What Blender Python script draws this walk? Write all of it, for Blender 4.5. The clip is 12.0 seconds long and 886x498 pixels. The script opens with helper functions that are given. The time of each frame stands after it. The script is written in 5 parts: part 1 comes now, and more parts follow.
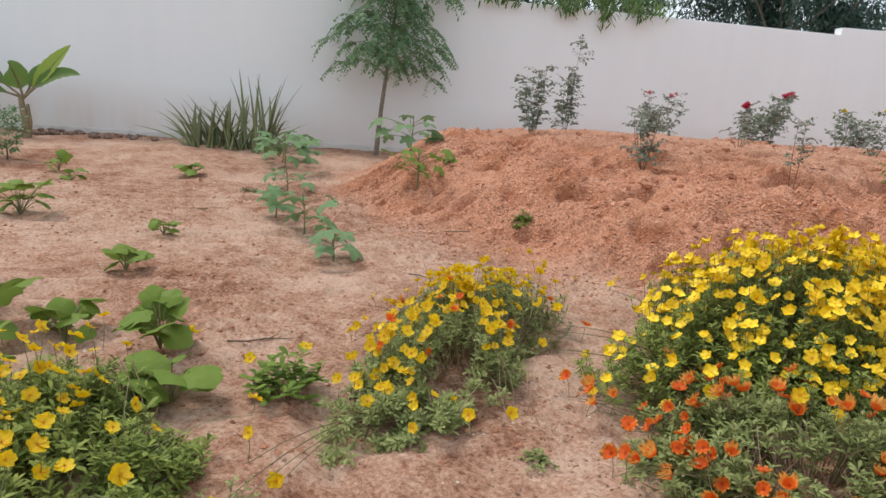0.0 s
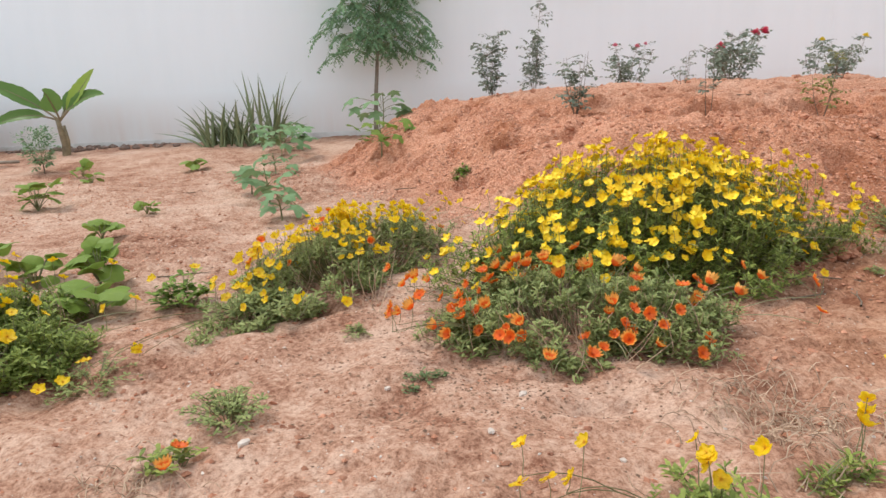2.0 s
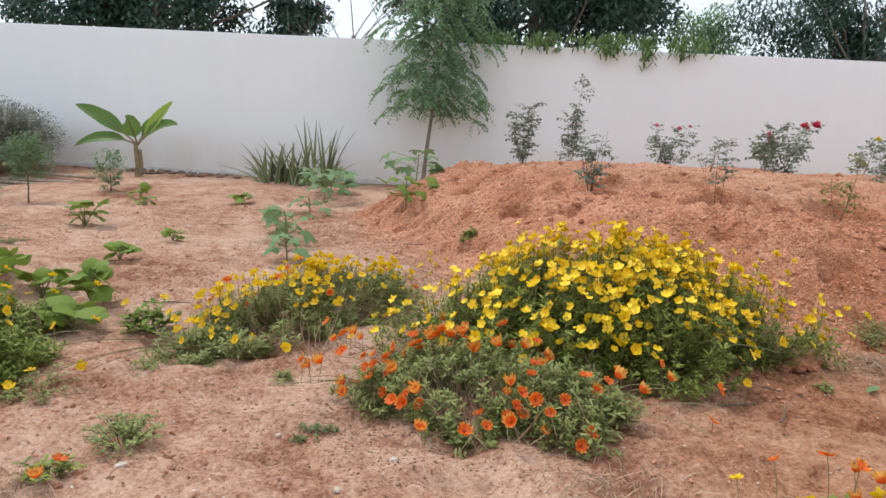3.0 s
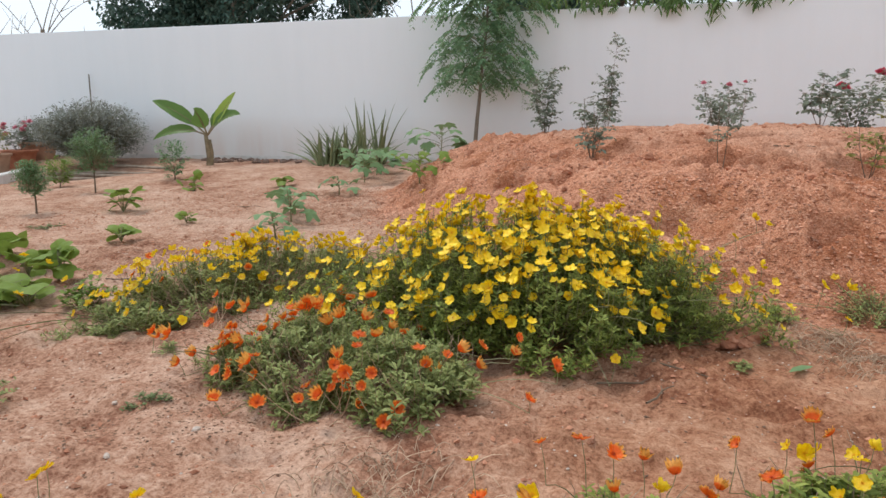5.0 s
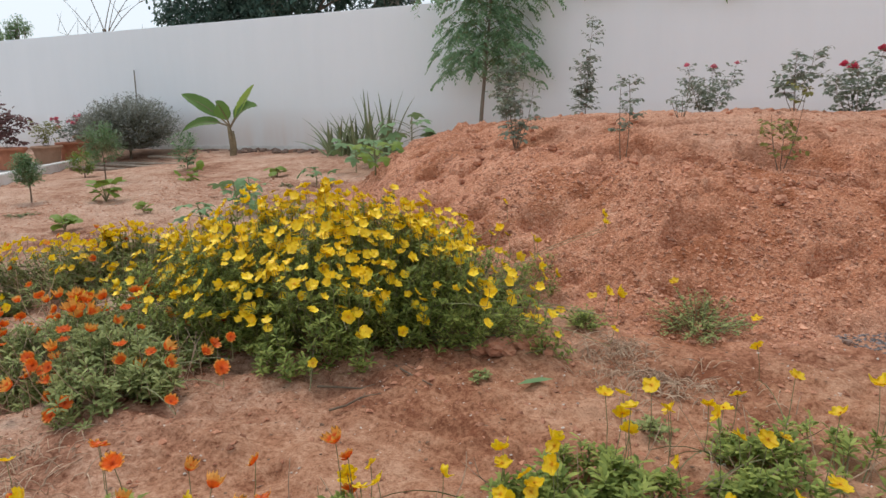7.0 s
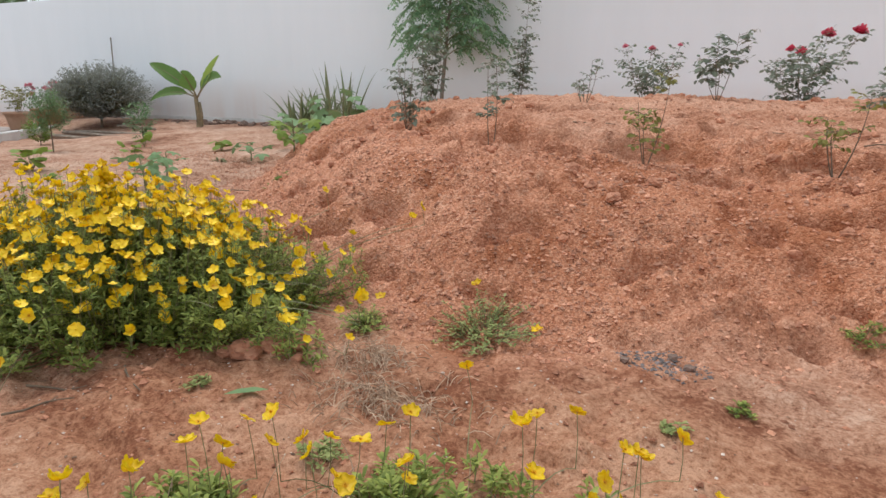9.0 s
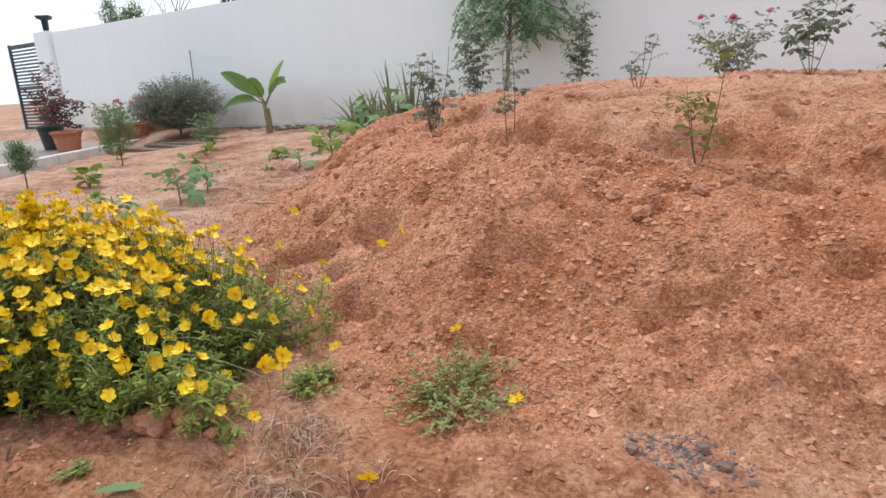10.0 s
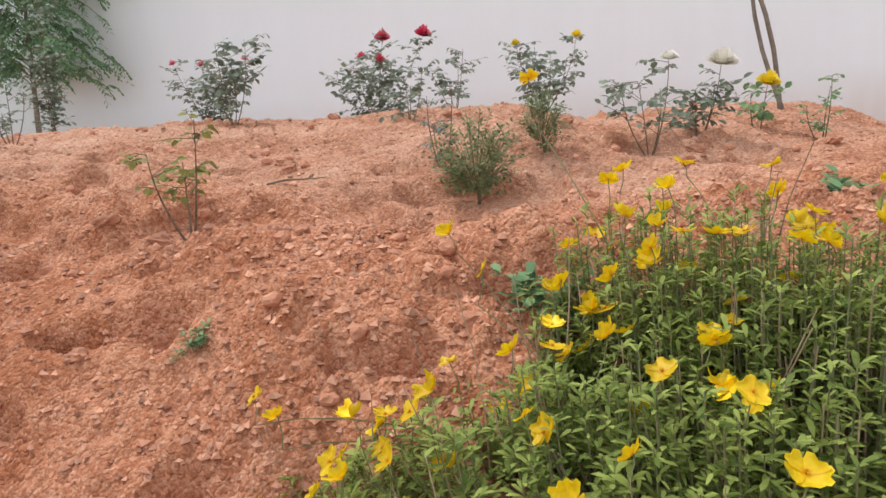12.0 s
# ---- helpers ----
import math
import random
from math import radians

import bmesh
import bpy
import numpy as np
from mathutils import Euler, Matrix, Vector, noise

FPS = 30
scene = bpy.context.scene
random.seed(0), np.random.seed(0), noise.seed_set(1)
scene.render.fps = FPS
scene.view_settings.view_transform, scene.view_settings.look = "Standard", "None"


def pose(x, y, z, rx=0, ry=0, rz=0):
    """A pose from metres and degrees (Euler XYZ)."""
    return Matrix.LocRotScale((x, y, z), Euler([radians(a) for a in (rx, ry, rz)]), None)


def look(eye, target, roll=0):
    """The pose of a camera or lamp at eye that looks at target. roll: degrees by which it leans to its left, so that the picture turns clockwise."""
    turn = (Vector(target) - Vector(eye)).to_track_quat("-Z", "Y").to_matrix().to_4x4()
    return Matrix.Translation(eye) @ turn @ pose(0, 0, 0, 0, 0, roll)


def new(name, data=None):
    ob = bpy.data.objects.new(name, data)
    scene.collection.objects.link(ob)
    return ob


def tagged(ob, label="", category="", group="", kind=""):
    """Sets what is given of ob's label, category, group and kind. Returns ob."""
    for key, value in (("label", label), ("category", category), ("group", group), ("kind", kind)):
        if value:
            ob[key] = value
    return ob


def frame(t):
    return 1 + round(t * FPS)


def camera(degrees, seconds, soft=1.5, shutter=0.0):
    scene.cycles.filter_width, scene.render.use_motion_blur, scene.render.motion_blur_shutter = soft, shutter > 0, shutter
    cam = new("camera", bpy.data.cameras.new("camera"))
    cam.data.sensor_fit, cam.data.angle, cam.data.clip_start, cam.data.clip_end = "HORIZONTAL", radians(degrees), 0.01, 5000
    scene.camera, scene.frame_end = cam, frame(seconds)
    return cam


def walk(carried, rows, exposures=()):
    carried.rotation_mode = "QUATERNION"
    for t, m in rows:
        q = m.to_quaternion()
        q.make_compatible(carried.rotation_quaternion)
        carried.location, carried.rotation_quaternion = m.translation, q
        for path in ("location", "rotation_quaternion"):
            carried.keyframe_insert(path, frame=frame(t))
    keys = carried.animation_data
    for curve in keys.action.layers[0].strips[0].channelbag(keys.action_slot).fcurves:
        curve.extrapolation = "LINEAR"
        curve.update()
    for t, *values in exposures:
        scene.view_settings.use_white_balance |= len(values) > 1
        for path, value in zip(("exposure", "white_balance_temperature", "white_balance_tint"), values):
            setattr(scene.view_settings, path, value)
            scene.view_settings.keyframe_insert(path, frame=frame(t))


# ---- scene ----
cam = camera(69.4, 12.0, soft=1.5)
METRES, EYE, TILT, LEAN, TURN = 8.8, 1.3415, -12.788, -4.205, -8.344
ROWS = [
    (0.0, 0.0, 0.0, 0.0, 0.0, 0.0, -0.0),
    (0.5, 0.0241, -0.0262, -0.0191, -0.17, -2.16, 2.19),
    (1.0, 0.0569, -0.0493, -0.0292, 4.78, -1.37, 1.84),
    (1.5, 0.0842, -0.0622, -0.0379, 4.37, 0.27, 4.04),
    (2.0, 0.1201, -0.0612, -0.0435, 6.1, -0.63, 5.41),
    (2.5, 0.1579, -0.0611, -0.044, 8.0, 1.6, 2.77),
    (3.0, 0.1945, -0.0678, -0.0377, 12.19, 4.09, -1.67),
    (5.0, 0.3179, -0.0136, -0.0397, 23.0, 2.07, -0.9),
    (5.5, 0.3553, 0.0137, -0.0397, 24.06, -0.45, 1.04),
    (6.0, 0.3913, 0.0363, -0.0361, 28.77, 2.23, -1.33),
    (6.5, 0.4331, 0.0461, -0.0269, 30.81, 3.43, -4.36),
    (7.0, 0.4691, 0.0731, -0.0295, 31.23, 0.73, -1.92),
    (9.0, 0.5662, 0.165, -0.0123, 33.43, -1.55, -3.91),
    (9.5, 0.5704, 0.2099, 0.0038, 35.21, -1.96, -4.37),
    (10.0, 0.5699, 0.2606, 0.0078, 42.42, -2.65, -2.28),
    (10.5, 0.6044, 0.3067, 0.0275, 26.68, 1.63, -1.2),
    (11.0, 0.6529, 0.3466, 0.0302, 16.18, 0.64, -0.05),
    (11.5, 0.6964, 0.3798, 0.0345, 11.7, 0.8, 2.6),
    (12.0, 0.726, 0.4065, 0.0263, 16.46, 0.17, 4.02),
]
EXPOSURES = [(0.0, -0.08), (0.5, 0.2), (1.5, 0.22), (2.5, 0.28), (3.0, 0.06), (5.0, -0.04), (5.5, 0.14), (6.0, 0.08), (6.5, -0.16), (7.0, -0.19), (9.0, 0.0), (9.5, 0.12), (10.0, 0.12), (10.5, -0.06), (11.0, 0.22), (11.5, 0.18), (12.0, 0.22)]
walk(cam, [(t, pose(0, 0, EYE, TILT, LEAN, TURN) @ pose(METRES * x, METRES * y, METRES * z, 90 + pitch, roll, yaw)) for t, x, y, z, yaw, pitch, roll in ROWS], EXPOSURES)

# ---- light: bright overcast sky, a broad veiled sun high up beyond the wall ----
world = bpy.data.worlds.new("overcast_sky")
scene.world = world
world.use_nodes = True
wn, wl = world.node_tree.nodes, world.node_tree.links
wn.clear()
sky = wn.new("ShaderNodeTexSky")
sky.sky_type, sky.sun_disc = "NISHITA", False
sky.sun_elevation, sky.sun_rotation = radians(60), radians(305)
sky.dust_density, sky.air_density = 3.0, 1.0
haze = wn.new("ShaderNodeMix")
haze.data_type = "RGBA"
haze.inputs["Factor"].default_value = 0.72
haze.inputs["B"].default_value = (10.4, 11.4, 12.4, 1)
back = wn.new("ShaderNodeBackground")
back.inputs["Strength"].default_value = 0.11
wout = wn.new("ShaderNodeOutputWorld")
wl.new(sky.outputs["Color"], haze.inputs["A"])
wl.new(haze.outputs["Result"], back.inputs["Color"])
wl.new(back.outputs["Background"], wout.inputs["Surface"])
sun = new("sun", bpy.data.lights.new("sun", "SUN"))
sun.data.energy, sun.data.angle, sun.data.color = 1.8, radians(16), (1.0, 0.96, 0.91)
sun.matrix_world = look((-10, 7, 21), (0, 0, 0))


# ---- materials ----
def material(name):
    m = bpy.data.materials.new(name)
    m.use_nodes = True
    nodes = m.node_tree.nodes
    return m, nodes, m.node_tree.links, nodes["Principled BSDF"]


def ramp(nodes, stops):
    r = nodes.new("ShaderNodeValToRGB")
    els = r.color_ramp.elements
    els[0].position, els[0].color = stops[0][0], (*stops[0][1], 1)
    els[1].position, els[1].color = stops[-1][0], (*stops[-1][1], 1)
    for p, c in stops[1:-1]:
        els.new(p).color = (*c, 1)
    return r


def noise_tex(nodes, links, scale, detail=6, rough=0.6, coord="Object", vec=None):
    n = nodes.new("ShaderNodeTexNoise")
    n.inputs["Scale"].default_value, n.inputs["Detail"].default_value, n.inputs["Roughness"].default_value = scale, detail, rough
    if vec is None:
        vec = nodes.new("ShaderNodeTexCoord").outputs[coord]
    links.new(vec, n.inputs["Vector"])
    return n


def mix(nodes, links, a, b, fac, blend="MIX"):
    m = nodes.new("ShaderNodeMix")
    m.data_type, m.blend_type = "RGBA", blend
    for key, v in (("A", a), ("B", b), ("Factor", fac)):
        if isinstance(v, (int, float)):
            m.inputs[key].default_value = v
        elif isinstance(v, tuple):
            m.inputs[key].default_value = (*v, 1)
        else:
            links.new(v, m.inputs[key])
    return m.outputs["Result"]


def bump(nodes, links, bsdf, height, strength, distance):
    b = nodes.new("ShaderNodeBump")
    b.inputs["Strength"].default_value, b.inputs["Distance"].default_value = strength, distance
    links.new(height, b.inputs["Height"])
    links.new(b.outputs["Normal"], bsdf.inputs["Normal"])


def rough_matter(name, dark, light, scale=8.0, rough=0.85, bump_scale=60.0, bump_d=0.01, island=0.0):
    m, n, l, b = material(name)
    t = noise_tex(n, l, scale)
    r = ramp(n, [(0.3, dark), (0.7, light)])
    l.new(t.outputs["Fac"], r.inputs["Fac"])
    col = r.outputs["Color"]
    if island:
        g = n.new("ShaderNodeNewGeometry")
        r2 = ramp(n, [(0.0, tuple(1 - island for _ in range(3))), (1.0, tuple(1 + island for _ in range(3)))])
        l.new(g.outputs["Random Per Island"], r2.inputs["Fac"])
        col = mix(n, l, col, r2.outputs["Color"], 1.0, "MULTIPLY")
    l.new(col, b.inputs["Base Color"])
    b.inputs["Roughness"].default_value = rough
    f = noise_tex(n, l, bump_scale, 4)
    bump(n, l, b, f.outputs["Fac"], 0.5, bump_d)
    return m


def soil_material():
    m, n, l, b = material("soil")
    pos = n.new("ShaderNodeNewGeometry").outputs["Position"]
    big = noise_tex(n, l, 1.25, 5, 0.6, vec=pos)
    mid = noise_tex(n, l, 8.0, 6, 0.68, vec=pos)
    crumb = noise_tex(n, l, 48.0, 3, 0.7, vec=pos)
    grain = n.new("ShaderNodeTexVoronoi")
    grain.inputs["Scale"].default_value = 85.0
    shaken = n.new("ShaderNodeVectorMath")
    shaken.operation = "ADD"
    sway = noise_tex(n, l, 35.0, 2, 0.6, vec=pos)
    amount = n.new("ShaderNodeVectorMath")
    amount.operation = "SCALE"
    amount.inputs["Scale"].default_value = 0.022
    l.new(sway.outputs["Color"], amount.inputs[0])
    l.new(pos, shaken.inputs[0])
    l.new(amount.outputs["Vector"], shaken.inputs[1])
    l.new(shaken.outputs["Vector"], grain.inputs["Vector"])
    cell = n.new("ShaderNodeSeparateColor")
    l.new(grain.outputs["Color"], cell.inputs["Color"])
    lumpy = n.new("ShaderNodeTexVoronoi")
    lumpy.inputs["Scale"].default_value = 30.0
    l.new(shaken.outputs["Vector"], lumpy.inputs["Vector"])
    fine = noise_tex(n, l, 150.0, 3, 0.7, vec=pos)
    soil = n.new("ShaderNodeAttribute")
    soil.attribute_name = "heap"
    flat = ramp(n, [(0.40, (0.22, 0.096, 0.058)), (0.48, (0.39, 0.22, 0.147)), (0.57, (0.515, 0.345, 0.255))])
    l.new(mix(n, l, mix(n, l, big.outputs["Fac"], mid.outputs["Fac"], 0.45), crumb.outputs["Fac"], 0.25), flat.inputs["Fac"])
    heap = ramp(n, [(0.26, (0.33, 0.122, 0.064)), (0.5, (0.53, 0.245, 0.146)), (0.76, (0.68, 0.395, 0.27))])
    l.new(mix(n, l, mix(n, l, mid.outputs["Fac"], big.outputs["Fac"], 0.4), cell.outputs["Red"], 0.3), heap.inputs["Fac"])
    # redder dug earth over the beds in front of the heap
    dug = n.new("ShaderNodeAttribute")
    dug.attribute_name = "dug"
    earth = mix(n, l, flat.outputs["Color"], (0.87, 0.73, 0.62), 1.0, "MULTIPLY")
    damp = ramp(n, [(0.50, (1.07, 1.07, 1.07)), (0.62, (0.84, 0.73, 0.64))])
    patches = noise_tex(n, l, 2.3, 4, 0.6, vec=pos)
    l.new(patches.outputs["Fac"], damp.inputs["Fac"])
    heap_col = mix(n, l, heap.outputs["Color"], damp.outputs["Color"], 1.0, "MULTIPLY")
    ground_col = mix(n, l, flat.outputs["Color"], earth, dug.outputs["Fac"])
    # darker, browner earth towards the east, strongest on the lower slope
    brown_slope = n.new("ShaderNodeAttribute")
    brown_slope.attribute_name = "brown_slope"
    heap_col = mix(n, l, heap_col, mix(n, l, heap_col, (0.86, 0.77, 0.70), 1.0, "MULTIPLY"), brown_slope.outputs["Fac"])
    col = mix(n, l, ground_col, heap_col, soil.outputs["Fac"])
    grit = ramp(n, [(0.34, (0.60, 0.55, 0.52)), (0.5, (1.0, 1.0, 1.0)), (0.68, (1.22, 1.22, 1.22))])
    l.new(mix(n, l, fine.outputs["Fac"], crumb.outputs["Fac"], 0.4), grit.inputs["Fac"])
    col = mix(n, l, col, grit.outputs["Color"], 1.0, "MULTIPLY")
    # sparse dark specks of plant debris trodden into the sand
    speck = n.new("ShaderNodeTexVoronoi")
    speck.inputs["Scale"].default_value = 15.0
    l.new(pos, speck.inputs["Vector"])
    dot = ramp(n, [(0.05, (0.42, 0.36, 0.32)), (0.10, (1.0, 1.0, 1.0))])
    l.new(speck.outputs["Distance"], dot.inputs["Fac"])
    col = mix(n, l, col, dot.outputs["Color"], 0.6, "MULTIPLY")
    l.new(col, b.inputs["Base Color"])
    b.inputs["Roughness"].default_value = 0.95
    b.inputs["Specular IOR Level"].default_value = 0.15
    grains_h = mix(n, l, grain.outputs["Distance"], lumpy.outputs["Distance"], 0.5)
    rounded = ramp(n, [(0.0, (1.0, 1.0, 1.0)), (0.75, (0.0, 0.0, 0.0))])
    l.new(grains_h, rounded.inputs["Fac"])
    rough_h = mix(n, l, rounded.outputs["Color"], mix(n, l, crumb.outputs["Fac"], fine.outputs["Fac"], 0.4), 0.45)
    calm_h = mix(n, l, mid.outputs["Fac"], mix(n, l, crumb.outputs["Fac"], fine.outputs["Fac"], 0.4), 0.62)
    calm_h = mix(n, l, calm_h, (0.5, 0.5, 0.5), 0.45)
    bump(n, l, b, mix(n, l, calm_h, rough_h, soil.outputs["Fac"]), 0.9, 0.026)
    return m


def wall_material():
    m, n, l, b = material("limewashed_plaster")
    pos = n.new("ShaderNodeNewGeometry").outputs["Position"]
    big = noise_tex(n, l, 0.35, 5, 0.6, vec=pos)
    stretch = n.new("ShaderNodeMapping")
    stretch.inputs["Scale"].default_value = (3.0, 3.0, 0.35)
    l.new(pos, stretch.inputs["Vector"])
    streak = noise_tex(n, l, 1.0, 5, 0.6, vec=stretch.outputs["Vector"])
    r = ramp(n, [(0.3, (0.83, 0.865, 0.88)), (0.7, (0.885, 0.91, 0.925))])
    l.new(mix(n, l, big.outputs["Fac"], streak.outputs["Fac"], 0.5), r.inputs["Fac"])
    # soil splashed up by rain along the foot of the wall, thinning out upwards
    sep = n.new("ShaderNodeSeparateXYZ")
    l.new(pos, sep.inputs["Vector"])
    up = n.new("ShaderNodeMapRange")
    up.inputs["From Min"].default_value, up.inputs["From Max"].default_value = 0.35, 1.35
    up.inputs["To Min"].default_value, up.inputs["To Max"].default_value = 1.0, 0.0
    l.new(sep.outputs["Z"], up.inputs["Value"])
    dirt = n.new("ShaderNodeMath")
    dirt.operation = "MULTIPLY"
    l.new(up.outputs["Result"], dirt.inputs[0])
    l.new(streak.outputs["Fac"], dirt.inputs[1])
    col = mix(n, l, r.outputs["Color"], (0.62, 0.44, 0.34), dirt.outputs["Value"])
    l.new(col, b.inputs["Base Color"])
    b.inputs["Roughness"].default_value = 0.8
    f = noise_tex(n, l, 40.0, 4, vec=pos)
    bump(n, l, b, f.outputs["Fac"], 0.25, 0.006)
    return m


def leaf_material(name, dark, light, rough=0.5, through_light=0.25, scale=30.0):
    m, n, l, b = material(name)
    g = n.new("ShaderNodeNewGeometry")
    t = noise_tex(n, l, scale, 3)
    f = mix(n, l, g.outputs["Random Per Island"], t.outputs["Fac"], 0.35)
    r = ramp(n, [(0.1, dark), (0.9, light)])
    l.new(f, r.inputs["Fac"])
    l.new(r.outputs["Color"], b.inputs["Base Color"])
    b.inputs["Roughness"].default_value = rough
    b.inputs["Specular IOR Level"].default_value = 0.12
    tr = n.new("ShaderNodeBsdfTranslucent")
    l.new(r.outputs["Color"], tr.inputs["Color"])
    mixer = n.new("ShaderNodeMixShader")
    mixer.inputs["Fac"].default_value = through_light
    l.new(b.outputs["BSDF"], mixer.inputs[1])
    l.new(tr.outputs["BSDF"], mixer.inputs[2])
    l.new(mixer.outputs["Shader"], n["Material Output"].inputs["Surface"])
    return m


def petal_material(name, inner, middle, outer, size):
    """Colour runs from the eye of the flower to the petal tips."""
    m, n, l, b = material(name)
    co = n.new("ShaderNodeTexCoord")
    length = n.new("ShaderNodeVectorMath")
    length.operation = "LENGTH"
    l.new(co.outputs["Object"], length.inputs[0])
    d = n.new("ShaderNodeMath")
    d.operation = "DIVIDE"
    l.new(length.outputs["Value"], d.inputs[0])
    d.inputs[1].default_value = size
    vein = noise_tex(n, l, 160.0, 3)
    r = ramp(n, [(0.05, inner), (0.35, middle), (0.75, middle), (1.0, outer)])
    l.new(d.outputs["Value"], r.inputs["Fac"])
    info = n.new("ShaderNodeObjectInfo")
    v = ramp(n, [(0.0, (0.88, 0.84, 0.76)), (1.0, (1.06, 1.06, 1.06))])
    l.new(info.outputs["Random"], v.inputs["Fac"])
    col = mix(n, l, r.outputs["Color"], v.outputs["Color"], 1.0, "MULTIPLY")
    v2 = ramp(n, [(0.3, (0.86, 0.84, 0.8)), (0.7, (1.03, 1.03, 1.03))])
    l.new(vein.outputs["Fac"], v2.inputs["Fac"])
    col = mix(n, l, col, v2.outputs["Color"], 1.0, "MULTIPLY")
    l.new(col, b.inputs["Base Color"])
    b.inputs["Roughness"].default_value = 0.55
    tr = n.new("ShaderNodeBsdfTranslucent")
    l.new(col, tr.inputs["Color"])
    mixer = n.new("ShaderNodeMixShader")
    mixer.inputs["Fac"].default_value = 0.38
    l.new(b.outputs["BSDF"], mixer.inputs[1])
    l.new(tr.outputs["BSDF"], mixer.inputs[2])
    l.new(mixer.outputs["Shader"], n["Material Output"].inputs["Surface"])
    return m


SOIL = soil_material()
WALL = wall_material()
CLOD = rough_matter("soil_clods", (0.29, 0.112, 0.062), (0.52, 0.255, 0.155), 12, 0.95, 90, 0.006, 0.3)
CRUMB = rough_matter("soil_crumbs", (0.34, 0.135, 0.076), (0.66, 0.36, 0.235), 12, 0.95, 90, 0.004, 0.35)
STONE = rough_matter("pebble_stone", (0.42, 0.33, 0.27), (0.66, 0.58, 0.50), 10, 0.8, 120, 0.003, 0.2)
DARK_STONE = rough_matter("dark_rubble", (0.10, 0.07, 0.055), (0.27, 0.18, 0.14), 14, 0.9, 60, 0.01, 0.3)
ASH = rough_matter("grey_ash", (0.10, 0.085, 0.08), (0.26, 0.22, 0.21), 20, 0.95, 80, 0.003, 0.3)
LITTER = rough_matter("dry_litter", (0.10, 0.055, 0.035), (0.26, 0.15, 0.09), 20, 0.9, 80, 0.002, 0.3)
STRAW = rough_matter("dead_grass", (0.30, 0.19, 0.12), (0.55, 0.41, 0.29), 20, 0.9, 80, 0.002, 0.25)
STEM = rough_matter("green_stem", (0.13, 0.15, 0.06), (0.24, 0.22, 0.11), 25, 0.7, 90, 0.002, 0.15)
TWIG = rough_matter("woody_twig", (0.10, 0.075, 0.05), (0.22, 0.16, 0.11), 25, 0.85, 90, 0.002, 0.15)
BARK = rough_matter("grey_bark", (0.13, 0.105, 0.08), (0.28, 0.24, 0.19), 18, 0.9, 60, 0.008)
BANANA_STEM = rough_matter("banana_stem", (0.12, 0.09, 0.05), (0.30, 0.23, 0.13), 9, 0.7, 40, 0.006)
PURSLANE = leaf_material("purslane_leaf", (0.10, 0.155, 0.036), (0.44, 0.50, 0.135), 0.5, 0.35)
PURSLANE_DULL = leaf_material("dull_purslane_leaf", (0.15, 0.19, 0.06), (0.42, 0.46, 0.18), 0.5, 0.3)
ROSE_LEAF = leaf_material("rose_leaf", (0.10, 0.13, 0.09), (0.29, 0.335, 0.25), 0.45)
YOUNG_LEAF = leaf_material("young_rose_leaf", (0.16, 0.15, 0.04), (0.30, 0.30, 0.09), 0.5, 0.3)
BROAD_LEAF = leaf_material("broad_leaf", (0.09, 0.155, 0.025), (0.27, 0.37, 0.075), 0.5, 0.3)
BLUE_LEAF = leaf_material("bluish_leaf", (0.10, 0.19, 0.085), (0.25, 0.38, 0.18), 0.55)
BANANA_LEAF = leaf_material("banana_leaf", (0.10, 0.19, 0.05), (0.20, 0.32, 0.09), 0.4, 0.35, 6.0)
BANANA_YOUNG = leaf_material("young_banana_leaf", (0.27, 0.38, 0.06), (0.40, 0.52, 0.12), 0.4, 0.35, 6.0)
ALOE_LEAF = leaf_material("aloe_leaf", (0.15, 0.185, 0.09), (0.30, 0.335, 0.18), 0.45, 0.0, 5.0)
FEATHER_LEAF = leaf_material("feather_leaf", (0.10, 0.20, 0.10), (0.29, 0.44, 0.24), 0.55, 0.35)
DARK_LEAF = leaf_material("dark_tree_leaf", (0.045, 0.09, 0.07), (0.13, 0.21, 0.165), 0.5)
BAMBOO_LEAF = leaf_material("creeper_leaf", (0.05, 0.10, 0.03), (0.15, 0.24, 0.065), 0.5)
HEATH_LEAF = leaf_material("heath_leaf", (0.15, 0.16, 0.14), (0.35, 0.36, 0.31), 0.7)
RED_LEAF = leaf_material("reddish_leaf", (0.10, 0.05, 0.05), (0.22, 0.11, 0.10), 0.5)
GRASS = leaf_material("low_grass", (0.10, 0.15, 0.06), (0.24, 0.28, 0.13), 0.6)
YELLOW = petal_material("yellow_petal", (0.88, 0.42, 0.006), (0.92, 0.635, 0.006), (0.93, 0.69, 0.012), 0.026)
YELLOW_PLAIN = rough_matter("yellow_petal_plain", (0.86, 0.55, 0.006), (0.94, 0.68, 0.012), 20, 0.55, 160, 0.0005, 0.1)
ORANGE = petal_material("orange_petal", (0.70, 0.08, 0.01), (0.90, 0.17, 0.012), (0.95, 0.48, 0.10), 0.028)
ROSE_RED = petal_material("red_rose_petal", (0.40, 0.012, 0.04), (0.58, 0.03, 0.09), (0.70, 0.09, 0.16), 0.05)
ROSE_PINK = petal_material("pink_rose_petal", (0.62, 0.10, 0.19), (0.74, 0.22, 0.32), (0.82, 0.40, 0.46), 0.05)
ROSE_WHITE = petal_material("white_rose_petal", (0.75, 0.68, 0.55), (0.80, 0.78, 0.72), (0.84, 0.83, 0.80), 0.05)
ROSE_YELLOW = petal_material("yellow_rose_petal", (0.80, 0.52, 0.02), (0.85, 0.67, 0.03), (0.88, 0.74, 0.09), 0.05)
